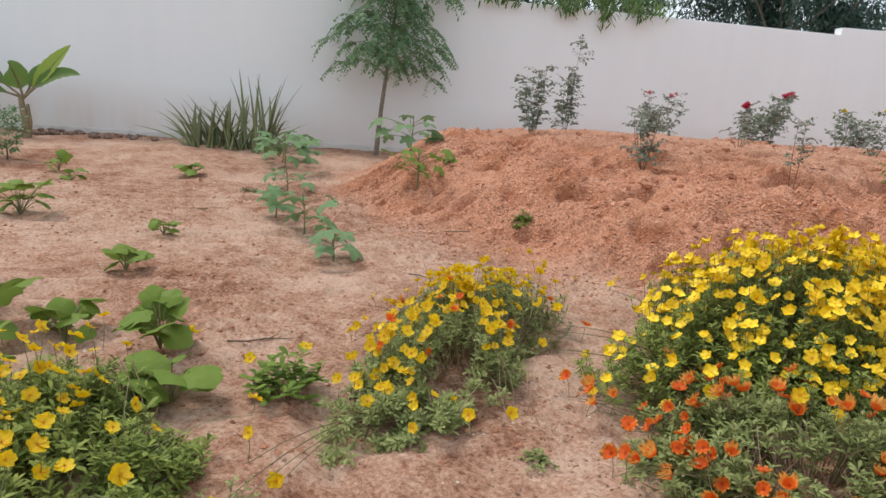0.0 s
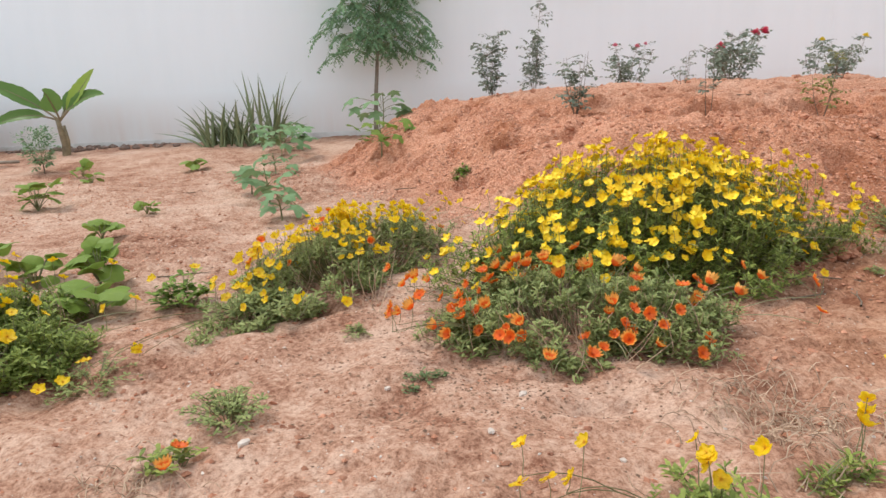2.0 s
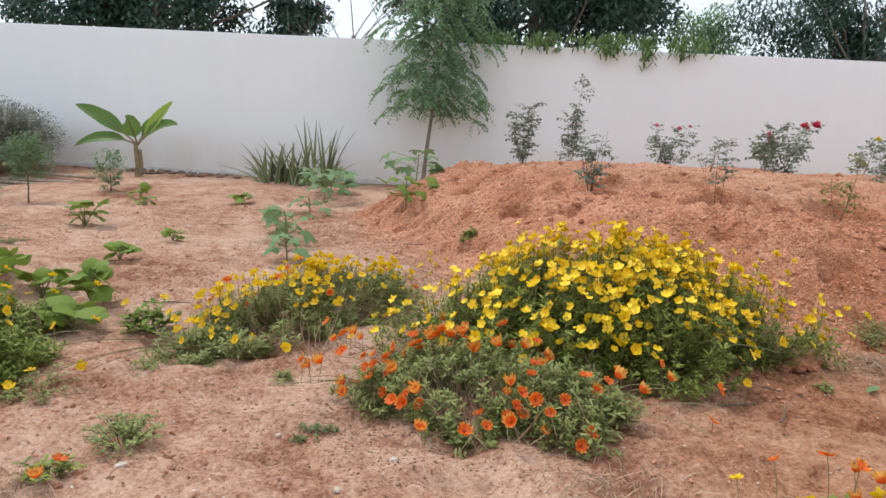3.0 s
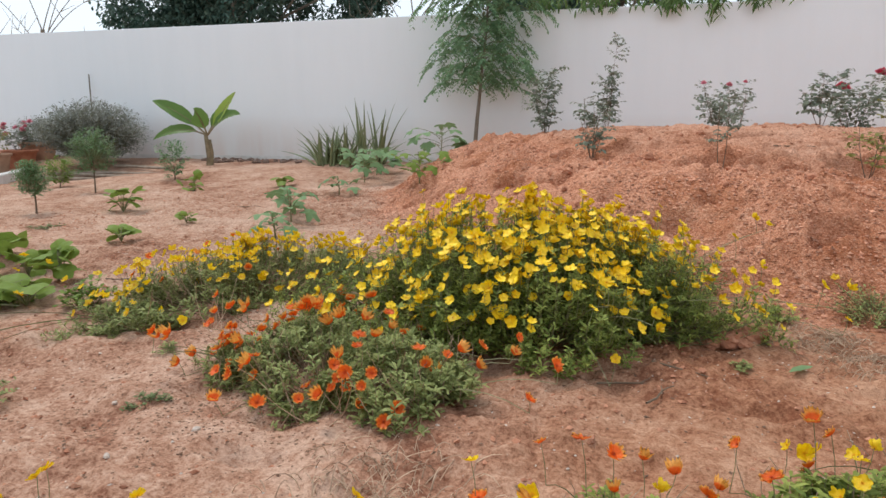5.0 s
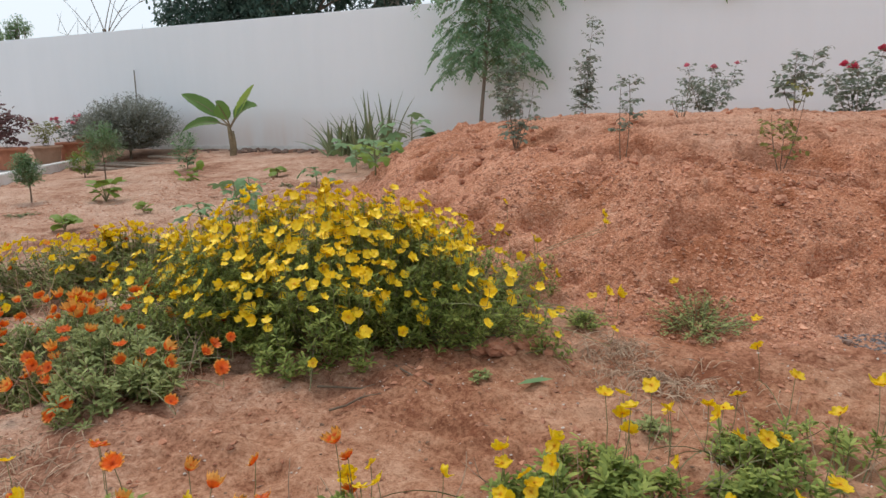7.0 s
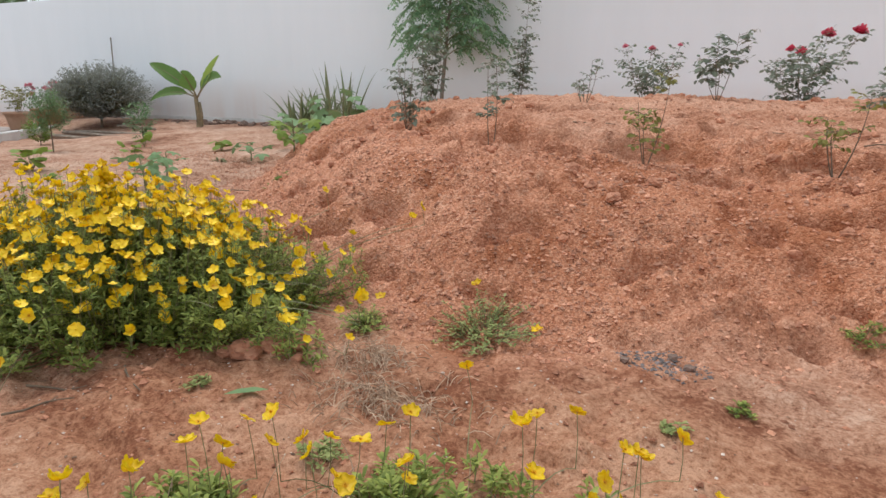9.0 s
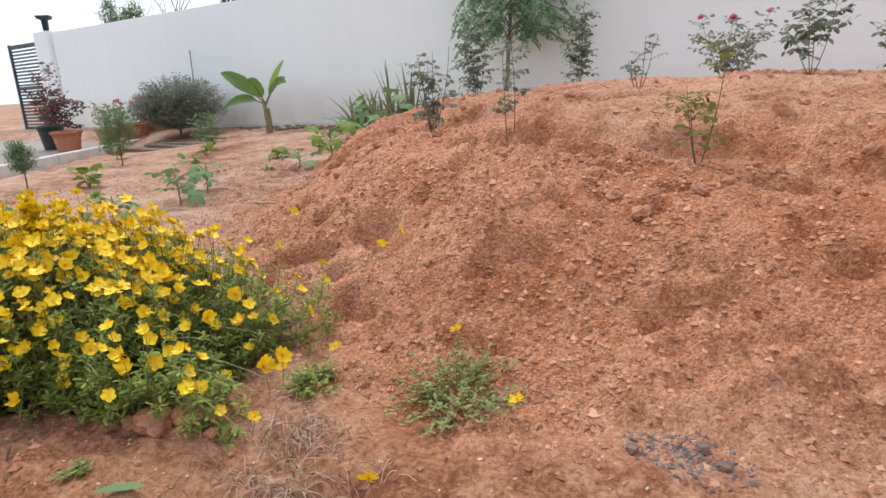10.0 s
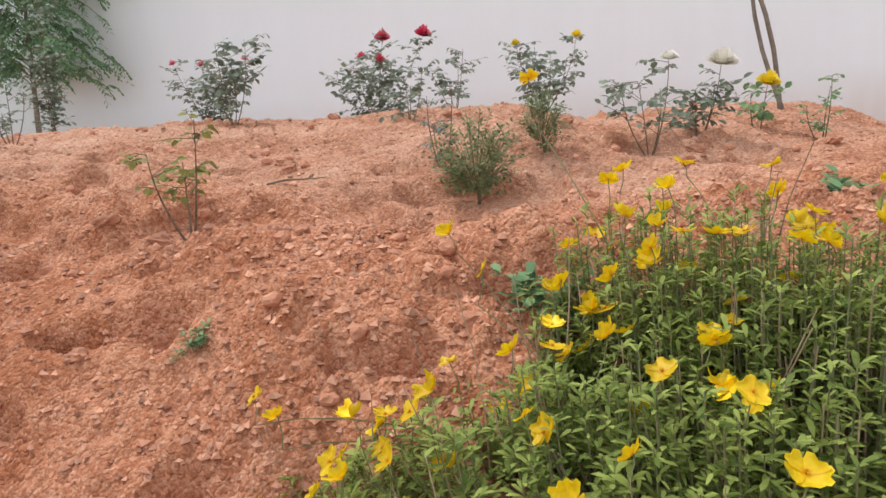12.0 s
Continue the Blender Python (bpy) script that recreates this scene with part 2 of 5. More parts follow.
TERRACOTTA = rough_matter("terracotta", (0.38, 0.13, 0.07), (0.52, 0.22, 0.12), 7, 0.8, 50, 0.004)
CLAY = rough_matter("pale_clay", (0.42, 0.24, 0.15), (0.54, 0.33, 0.22), 7, 0.8, 50, 0.004)
BLACK_PLASTIC = rough_matter("black_plastic", (0.02, 0.022, 0.028), (0.04, 0.042, 0.05), 9, 0.45, 60, 0.001)
KERB = rough_matter("white_kerb", (0.58, 0.56, 0.53), (0.76, 0.75, 0.73), 5, 0.8, 50, 0.004)
PAVING = rough_matter("driveway_paving", (0.24, 0.20, 0.18), (0.38, 0.33, 0.30), 4, 0.85, 50, 0.004)
GATE_PAINT = rough_matter("dark_gate_paint", (0.018, 0.028, 0.045), (0.04, 0.055, 0.075), 5, 0.45, 60, 0.001)
WOOD = rough_matter("weathered_wood", (0.20, 0.15, 0.11), (0.38, 0.31, 0.24), 9, 0.85, 50, 0.004)


# ---- the lie of the land ----
TOE = np.array([(0.9, 9.9), (0.1, 8.6), (0.0, 7.4), (0.12, 6.6), (0.75, 5.3), (1.6, 4.15), (2.75, 3.42), (3.97, 3.15), (4.94, 3.27),
                (5.58, 3.5), (6.65, 3.2), (8.05, 3.2), (9.6, 4.2), (11.0, 6.0), (11.0, 8.6), (9.2, 10.4)])
# watering hollows round the roses: x, y, floor, and how far the earth before them has slumped
PITS = [(3.60, 4.74, 0.86, 0.0), (4.61, 4.73, 0.81, 0.05), (5.62, 4.80, 0.79, 0.06), (6.67, 5.14, 0.83, 0.16), (7.52, 5.62, 0.93, 0.10), (2.62, 5.40, 0.94, 0.0)]


def smooth(t):
    t = np.clip(t, 0, 1)
    return t * t * (3 - 2 * t)


def inside_distance(x, y):
    """Metres inside the foot of the heap; minus outside."""
    x, y = np.broadcast_arrays(np.asarray(x, float), np.asarray(y, float))
    best, inside = np.full(x.shape, 1e9), np.zeros(x.shape, bool)
    for (ax, ay), (bx, by) in zip(TOE, np.roll(TOE, -1, 0)):
        t = np.clip(((x - ax) * (bx - ax) + (y - ay) * (by - ay)) / ((bx - ax) ** 2 + (by - ay) ** 2), 0, 1)
        best = np.minimum(best, np.hypot(x - ax - t * (bx - ax), y - ay - t * (by - ay)))
        inside ^= ((ay > y) != (by > y)) & (x < (bx - ax) * (y - ay) / (by - ay + 1e-12) + ax)
    return np.where(inside, best, -best)


def lattice(ix, iy, seed):
    h = (ix.astype(np.int64) * 374761393 + iy.astype(np.int64) * 668265263 + seed * 974634777) & 0x7FFFFFFF
    h = ((h ^ (h >> 13)) * 1274126177) & 0x7FFFFFFF
    return ((h ^ (h >> 16)) & 0xFFFF) / 65535.0


def bumps(x, y, size, seed):
    """Smooth random relief between -1 and 1 with humps about size metres wide."""
    u, v = np.asarray(x, float) / size, np.asarray(y, float) / size
    iu, iv = np.floor(u), np.floor(v)
    fu, fv = smooth(u - iu), smooth(v - iv)
    a, b = lattice(iu, iv, seed), lattice(iu + 1, iv, seed)
    c, d = lattice(iu, iv + 1, seed), lattice(iu + 1, iv + 1, seed)
    return 2 * ((a * (1 - fu) + b * fu) * (1 - fv) + (c * (1 - fu) + d * fu) * fv) - 1


def clods(x, y, size, seed):
    """Rounded lumps about size metres wide with sharp gaps between them, 0 to 1."""
    u, v = np.asarray(x, float) / size, np.asarray(y, float) / size
    iu, iv = np.floor(u), np.floor(v)
    best = np.full(u.shape, 9.0)
    for du in (-1, 0, 1):
        for dv in (-1, 0, 1):
            cu, cv = iu + du, iv + dv
            best = np.minimum(best, np.hypot(u - cu - lattice(cu, cv, seed), v - cv - lattice(cu, cv, seed + 50)))
    return np.clip(1 - best, 0, 1)


def ground_height(x, y):
    x, y = np.broadcast_arrays(np.asarray(x, float), np.asarray(y, float))
    s = inside_distance(x, y) + 0.10 * bumps(x, y, 0.8, 3)
    z = 0.075 + 0.03 * np.clip(y, -3, 12) + 0.07 * smooth((y - 8.3) / 2)
    z = z + 0.53 * smooth((s + 0.12) / 1.15) + 0.32 * smooth(s / 3.0)
    heap = smooth((s + 0.25) / 0.6)
    slope = heap * (1 - 0.5 * smooth((s - 1.45) / 0.5))          # the dug front; the top is trodden smoother
    wx, wy = x + 0.02 * bumps(x, y, 0.07, 31), y + 0.02 * bumps(x, y, 0.07, 32)
    patch = smooth(0.5 + 0.9 * bumps(x, y, 0.45, 19))
    # slumps and broad swells, then scoops with a steep upper side, then crumbs
    z = z + 0.05 * heap * bumps(x, y, 0.75, 5) + 0.03 * heap * bumps(x * 0.6, y, 0.24, 7)
    z = z - 0.09 * slope * np.maximum(bumps(x * 0.5, y * 1.4, 0.20, 25) - 0.42, 0) - (0.20 * slope + 0.08 * heap) * np.maximum(bumps(x * 0.6, y, 0.11, 26) - 0.38, 0)
    lip = np.exp(-((s - 1.22 + 0.12 * bumps(x, y, 0.4, 27)) / 0.16) ** 2)
    z = z + lip * (0.03 + 0.05 * bumps(x, y, 0.13, 28))
    z = z + slope * (0.07 * patch * clods(wx * 0.8, wy, 0.10, 9) ** 2 + 0.042 * (0.3 + 0.7 * patch) * clods(wx * 0.8, wy, 0.055, 10) - 0.028)
    z = z + heap * (0.016 * clods(wx * 0.8, wy, 0.034, 12) + 0.006 * bumps(x * 0.7, y, 0.03, 11))
    # bare flat ground: shallow treads, little ridges and loose lumps
    loose = smooth(0.35 + 1.1 * bumps(x, y, 0.8, 35))
    z = z + (1 - heap) * (0.016 * bumps(x, y, 0.5, 13) + 0.020 * bumps(x * 0.6, y, 0.19, 15) + 0.014 * bumps(x * 0.7, y, 0.09, 17) + 0.007 * bumps(x, y, 0.045, 18)
                          + loose * (0.030 * clods(wx * 0.7, wy, 0.08, 36) ** 2 + 0.012 * clods(wx, wy, 0.036, 37))
                          - 0.10 * np.maximum(bumps(x * 0.8, y, 0.33, 23) - 0.4, 0) - 0.08 * np.maximum(bumps(x * 0.7, y * 1.2, 0.16, 24) - 0.45, 0))
    z = z - 0.075 * np.exp(-((x - 6.9) / 0.9) ** 2 - ((y - 6.8) / 1.0) ** 2) - 0.10 * smooth((x - 6.7) / 1.0) * smooth((y - 5.3) / 1.5)
    z = z - 0.14 * smooth((-x - 4.2) / 3) * smooth((10.3 - y) / 1.0) - 0.30 * smooth((x - 9.1) / 1.2) * smooth((y - 5.0) / 1.5)
    for px, py, floor, slump in PITS:
        z = z - slump * np.exp(-((x - px) / 0.6) ** 2 - ((y - py + 0.12) / 0.45) ** 2)
        r = np.hypot((x - px - 0.06) / 0.34, (y - py - 0.02) / 0.17) * (1 + 0.16 * bumps(x, y, 0.12, 33))
        dug = 1 - smooth((r - 0.82) / 0.22)
        z = z + 0.04 * np.exp(-((r - 1.25) / 0.2) ** 2) * (0.5 + bumps(x, y, 0.07, 34))
        z = z * (1 - dug) + dug * np.minimum(z, floor + 0.008 * bumps(x, y, 0.1, 38))
    return z


def axis(lo, hi, step, far):
    inner = list(np.arange(lo, hi + 1e-6, step))
    left, right, d = [], [], step
    a, b = lo, hi
    while a > -far:
        d *= 1.14
        a, b = a - d, b + d
        left.append(a)
        right.append(b)
    return np.array(left[::-1] + inner + right)


gx, gy = axis(-1.2, 9.4, 0.0185, 600), axis(0.4, 7.4, 0.0185, 600)
GX, GY = np.meshgrid(gx, gy)
GZ = ground_height(GX, GY)
XS, YS, ZS = gx.tolist(), gy.tolist(), GZ.tolist()


def gz(x, y):
    """Height of the ground sheet at x, y."""
    i = min(max(int(np.searchsorted(gx, x, "right")) - 1, 0), len(XS) - 2)
    j = min(max(int(np.searchsorted(gy, y, "right")) - 1, 0), len(YS) - 2)
    u, v = (x - XS[i]) / (XS[i + 1] - XS[i]), (y - YS[j]) / (YS[j + 1] - YS[j])
    return (ZS[j][i] * (1 - u) + ZS[j][i + 1] * u) * (1 - v) + (ZS[j + 1][i] * (1 - u) + ZS[j + 1][i + 1] * u) * v


# ---- building helpers ----
def mesh_from(name, verts, faces, material_, smooth_shade=False):
    me = bpy.data.meshes.new(name)
    me.from_pydata(verts if isinstance(verts, list) else verts.tolist(), [], faces)
    me.materials.append(material_)
    if smooth_shade:
        me.polygons.foreach_set("use_smooth", [True] * len(me.polygons))
    me.update()
    return me


def part(name, mesh, parent, label="", m=None, kind=""):
    ob = new(name, mesh)
    ob.parent = parent
    if m is not None:
        ob.matrix_basis = m
    if label:
        ob["label"] = label
    if kind:
        ob["kind"] = kind
    return ob


def thing(name, x, y, z, label, category, group="", turn=0.0):
    ob = new(name)
    ob.empty_display_size = 0.1
    ob.matrix_basis = pose(x, y, z, 0, 0, turn)
    return tagged(ob, label, category, group)


class Soup:
    """Gathers the verts and faces of one mesh."""

    def __init__(self):
        self.v, self.f = [], []

    def add(self, verts, faces):
        k = len(self.v)
        self.v.extend(tuple(p) for p in verts)
        self.f.extend(tuple(i + k for i in f) for f in faces)

    def tube(self, pts, r0, r1, sides=5):
        pts = [Vector(p) for p in pts]
        rings = []
        for i, p in enumerate(pts):
            d = (pts[min(i + 1, len(pts) - 1)] - pts[max(i - 1, 0)])
            d = d.normalized() if d.length > 1e-9 else Vector((0, 0, 1))
            a = d.orthogonal().normalized() if abs(d.z) > 0.99 else d.cross(Vector((0, 0, 1))).normalized()
            b = d.cross(a)
            r = r0 + (r1 - r0) * i / max(len(pts) - 1, 1)
            rings.append([p + r * (math.cos(2 * math.pi * j / sides) * a + math.sin(2 * math.pi * j / sides) * b) for j in range(sides)])
        verts = [q for ring in rings for q in ring] + [pts[-1]]
        faces = [(i * sides + j, i * sides + (j + 1) % sides, (i + 1) * sides + (j + 1) % sides, (i + 1) * sides + j)
                 for i in range(len(pts) - 1) for j in range(sides)]
        top = (len(pts) - 1) * sides
        faces += [(top + j, top + (j + 1) % sides, len(verts) - 1) for j in range(sides)]
        self.add(verts, faces)

    def leaf(self, base, way, up, length, width, fold=0.25, droop=0.2):
        """One leaf: a folded, drooping blade of six faces."""
        way = Vector(way).normalized()
        side = way.cross(Vector(up))
        side = side.normalized() if side.length > 1e-6 else way.orthogonal().normalized()
        nrm = side.cross(way)
        base = Vector(base)

        def at(t, s):
            return base + way * (length * t) + side * (width * s) + nrm * (abs(s) * width * fold - droop * length * t * t)
        v = [at(0, 0), at(0.32, -0.42), at(0.32, 0), at(0.32, 0.42), at(0.7, -0.44), at(0.7, 0), at(0.7, 0.44), at(1, 0)]
        self.add(v, [(0, 2, 1), (0, 3, 2), (1, 2, 5, 4), (2, 3, 6, 5), (4, 5, 7), (5, 6, 7)])

    def blade(self, base, way, up, length, width, droop=0.15):
        """One small leaf: a bent six-sided blade, broadest past the middle."""
        way = Vector(way).normalized()
        side = way.cross(Vector(up))
        side = side.normalized() if side.length > 1e-6 else way.orthogonal().normalized()
        mid = Vector(base) + way * (0.5 * length)
        bend = side.cross(way) * (droop * length)
        a, b, w = way * (0.16 * length), way * (0.27 * length), side * (width * 0.5)
        self.add([base, mid - a - w * 0.75, mid - a + w * 0.75, mid + b - w - bend * 0.4, mid + b + w - bend * 0.4, mid + way * (0.5 * length) - bend], [(0, 2, 1), (1, 2, 4, 3), (3, 4, 5)])

    def mesh(self, name, mat, shade=False):
        return mesh_from(name, self.v, self.f, mat, shade)


def curve_points(a, b, lift, steps=5):
    """Points on a bowed line from a to b; lift bends the middle."""
    a, b, lift = Vector(a), Vector(b), Vector(lift)
    return [a.lerp(b, t) + lift * (4 * t * (1 - t)) for t in (i / (steps - 1) for i in range(steps))]


def box_mesh(name, size, mat, bevel=0.01, at=(0, 0, 0)):
    bm = bmesh.new()
    bmesh.ops.create_cube(bm, size=1)
    bmesh.ops.scale(bm, vec=size, verts=bm.verts)
    if bevel:
        bmesh.ops.bevel(bm, geom=bm.edges[:], offset=bevel, segments=2, affect="EDGES")
    bmesh.ops.translate(bm, vec=at, verts=bm.verts)
    me = bpy.data.meshes.new(name)
    bm.to_mesh(me)
    bm.free()
    me.materials.append(mat)
    return me


def lathe(name, profile, mat, sides=28, wobble=0.0):
    s = Soup()
    verts = [((r + wobble * math.sin(3 * a + z * 9)) * math.cos(a), (r + wobble * math.sin(3 * a + z * 9)) * math.sin(a), z)
             for r, z in profile for a in (2 * math.pi * j / sides for j in range(sides))]
    faces = [(i * sides + j, i * sides + (j + 1) % sides, (i + 1) * sides + (j + 1) % sides, (i + 1) * sides + j)
             for i in range(len(profile) - 1) for j in range(sides)]
    s.add(verts, faces)
    return s.mesh(name, mat, True)


rnd = random.Random(11)


def lump(s, x, y, z, r, flat=0.7):
    """A crumbled lump of about 20 faces."""
    base = [(0, 0, 1), (0.9, 0, 0.45), (0.28, 0.85, 0.45), (-0.72, 0.53, 0.45), (-0.72, -0.53, 0.45), (0.28, -0.85, 0.45),
            (0.72, 0.53, -0.45), (-0.28, 0.85, -0.45), (-0.9, 0, -0.45), (-0.28, -0.85, -0.45), (0.72, -0.53, -0.45), (0, 0, -1)]
    faces = [(0, i, i % 5 + 1) for i in range(1, 6)] + [(i, i + 5, i % 5 + 1) for i in range(1, 6)] + \
            [(i % 5 + 1, i + 5, i % 5 + 6) for i in range(1, 6)] + [(11, i % 5 + 6, i + 5) for i in range(1, 6)]
    turn, sx, sy = rnd.uniform(0, 6.28), rnd.uniform(0.75, 1.3), rnd.uniform(0.75, 1.2)
    c, q = math.cos(turn), math.sin(turn)
    out = []
    for bx, by, bz in base:
        k = r * rnd.uniform(0.72, 1.15)
        ux, uy = bx * sx * k, by * sy * k
        out.append((x + c * ux - q * uy, y + q * ux + c * uy, z + bz * k * flat))
    s.add(out, faces)


# ---- ground: one sheet to the horizon, fine where the walk passes ----
nx, ny = len(gx), len(gy)
idx = np.arange(nx * ny).reshape(ny, nx)
quads = np.stack([idx[:-1, :-1], idx[:-1, 1:], idx[1:, 1:], idx[1:, :-1]], -1).reshape(-1, 4)
gm = bpy.data.meshes.new("ground")
gm.vertices.add(nx * ny)
gm.vertices.foreach_set("co", np.stack([GX, GY, GZ], -1).astype(np.float32).ravel())
gm.loops.add(quads.size)
gm.loops.foreach_set("vertex_index", quads.astype(np.int32).ravel())
gm.polygons.add(len(quads))
gm.polygons.foreach_set("loop_start", np.arange(0, quads.size, 4, dtype=np.int32))
gm.polygons.foreach_set("loop_total", np.full(len(quads), 4, np.int32))
gm.polygons.foreach_set("use_smooth", np.ones(len(quads), bool))
gm.update(calc_edges=True)
depth = inside_distance(GX, GY) + 0.25 * bumps(GX, GY, 0.6, 21)
heap_mask = smooth((depth + 0.35) / 0.7) * (1 - 0.42 * smooth((depth - 1.5) / 0.5))
gm.attributes.new("heap", "FLOAT", "POINT").data.foreach_set("value", heap_mask.astype(np.float32).ravel())
dug_mask = smooth((GX - 1.3 + 0.5 * bumps(GX, GY, 0.7, 61)) / 2.2) * smooth((3.9 - GY + 0.4 * bumps(GX, GY, 0.5, 62)) / 1.6)
gm.attributes.new("dug", "FLOAT", "POINT").data.foreach_set("value", np.clip(dug_mask, 0, 1).astype(np.float32).ravel())
brown_slope_mask = smooth((GX - 3.2 + 0.9 * bumps(GX, GY, 0.9, 63)) / 1.8) * (1 - 0.75 * smooth((depth - 1.15 + 0.3 * bumps(GX, GY, 0.5, 64)) / 0.6)) * (0.75 + 0.25 * bumps(GX, GY, 0.3, 65))
gm.attributes.new("brown_slope", "FLOAT", "POINT").data.foreach_set("value", np.clip(brown_slope_mask, 0, 1).astype(np.float32).ravel())
gm.materials.append(SOIL)
ground = tagged(new("ground", gm), "bare reddish sandy soil with a rough dug heap", "ground", kind="structure")

# ---- garden wall ----
WALL_Y, WALL_TOP = 11.166, 3.11


def wall_block(name, x0, y0, x1, y1, bottom, top, thick, label):
    dx, dy = x1 - x0, y1 - y0
    length = math.hypot(dx, dy)
    ob = new(name, box_mesh(name, (length, thick, top - bottom), WALL, 0.012, (length / 2, thick / 2, (top + bottom) / 2)))
    ob.matrix_basis = pose(x0, y0, 0, 0, 0, math.degrees(math.atan2(dy, dx)))
    return tagged(ob, label, "wall", kind="structure")


wall_block("wall_north", -14.1, WALL_Y, 8.96, WALL_Y, -0.2, WALL_TOP, 0.22, "whitewashed plastered garden wall stained reddish at its foot")
wall_block("wall_north_east", 8.93, WALL_Y - 0.004, 12.6, WALL_Y - 0.449, -0.2, WALL_TOP + 0.13, 0.24, "whitewashed garden wall, a slightly taller stretch")
# out of view; added this tall to cut skylight on the eastern side
wall_block("east_sky_blocker", 12.6, WALL_Y - 0.46, 12.6, -12.0, -0.2, 8.0, 0.24, "tall plain unseen wall added to block skylight from the east")
# never in view; added to close the south side for bounced light
wall_block("unseen_wall_south", 12.6, -12.0, -20.0, -12.0, -0.2, WALL_TOP, 0.22, "plain unseen whitewashed wall added to close the garden")
foot = new("trim", box_mesh("trim", (19.5, 0.05, 0.10), KERB, 0.012, (-0.6, WALL_Y - 0.027, gz(-3, 11.1) + 0.02)))
tagged(foot, "pale plaster skirting along the foot of the wall", "trim", kind="structure")


# ---- flowers ----
def open_flower(name, petals, length, width, cup, mat, seed, notch=0.12):
    """Five broad overlapping petals round a small eye of stamens."""
    r, s = random.Random(seed), Soup()
    for k in range(petals):
        a = 2 * math.pi * k / petals + r.uniform(-0.12, 0.12)
        c, q = math.cos(a), math.sin(a)
        ln, wd, cp = length * r.uniform(0.88, 1.08), width * r.uniform(0.9, 1.1), cup * r.uniform(0.6, 1.4)
        twist = r.uniform(-0.5, 0.5)

        def at(t, u, lift=0.0):
            x, y = ln * t, wd * u
            z = cp * ln * t * t + abs(u) * wd * 0.18 * t + twist * y + lift
            return (c * x - q * y, q * x + c * y, z)
        v = [at(0.05, -0.12), at(0.05, 0.12), at(0.5, -0.42), at(0.5, 0), at(0.5, 0.42), at(0.86, -0.5), at(0.9, 0, -0.001), at(0.86, 0.5), at(1.0, -0.26), at(1.0 - notch, 0), at(1.0, 0.26)]
        s.add(v, [(0, 3, 2), (0, 1, 3), (1, 4, 3), (2, 3, 6, 5), (3, 4, 7, 6), (5, 6, 8), (6, 9, 8), (6, 10, 9), (6, 7, 10)])
    for k in range(7):
        a = 2 * math.pi * k / 7
        s.tube([(0, 0, 0.0), (0.12 * length * math.cos(a), 0.12 * length * math.sin(a), 0.2 * length)], 0.0007, 0.0012, 3)
    return s.mesh(name, mat, True)


def rose_bloom(name, radius, mat, seed):
    """A full rose: rings of cupped petals, the inner ones closed."""
    r, s = random.Random(seed), Soup()
    for ring, (count, size, open_) in enumerate([(4, 0.42, 0.15), (5, 0.66, 0.4), (6, 0.86, 0.75), (7, 1.0, 1.15)]):
        for k in range(count):
            a = 2 * math.pi * (k + 0.37 * ring) / count + r.uniform(-0.15, 0.15)
            c, q = math.cos(a), math.sin(a)
            rows = []
            for t in (0.0, 0.45, 0.8, 1.0):
                out = radius * size * (0.25 + 0.55 * math.sin(t * 1.4)) + radius * open_ * 0.30 * t ** 3
                z = radius * (1.25 - 0.28 * ring) * t * (1 - 0.18 * open_ * t)
                w = radius * size * 0.62 * math.sin(math.pi * (0.18 + 0.62 * t))
                rows.append([(c * (out - 0.25 * abs(u) * w) - q * u * w, q * (out - 0.25 * abs(u) * w) + c * u * w, z + r.uniform(-0.03, 0.03) * radius) for u in (-1, 0, 1)])
            s.add([p for row in rows for p in row], [(i * 3 + j, i * 3 + j + 1, i * 3 + j + 4, i * 3 + j + 3) for i in range(3) for j in range(2)])
    return s.mesh(name, mat, True)


YELLOW_FLOWERS = [open_flower("yellow_flower", 5, 0.026, 0.031, c, YELLOW, i, 0.16) for i, c in enumerate((0.05, 0.2, 0.45, 0.12, 0.75, 0.3))]
ORANGE_FLOWERS = [open_flower("orange_flower", 8, 0.027, 0.022, c, ORANGE, 20 + i, 0.34) for i, c in enumerate((0.3, 0.6, 0.9, 0.5, 1.2))]
BLOOMS = {"red": [rose_bloom("red_bloom", 0.048, ROSE_RED, i) for i in (1, 2)], "pink": [rose_bloom("pink_bloom", 0.04, ROSE_PINK, i) for i in (3, 4)],
          "white": [rose_bloom("white_bloom", 0.05, ROSE_WHITE, i) for i in (5, 6)], "yellow": [rose_bloom("yellow_bloom", 0.036, ROSE_YELLOW, i) for i in (7, 8)]}


def upright(way, spin):
    """A turn that lays the z axis along way."""
    return Vector(way).to_track_quat("Z", "Y").to_matrix().to_4x4() @ pose(0, 0, 0, 0, 0, spin)


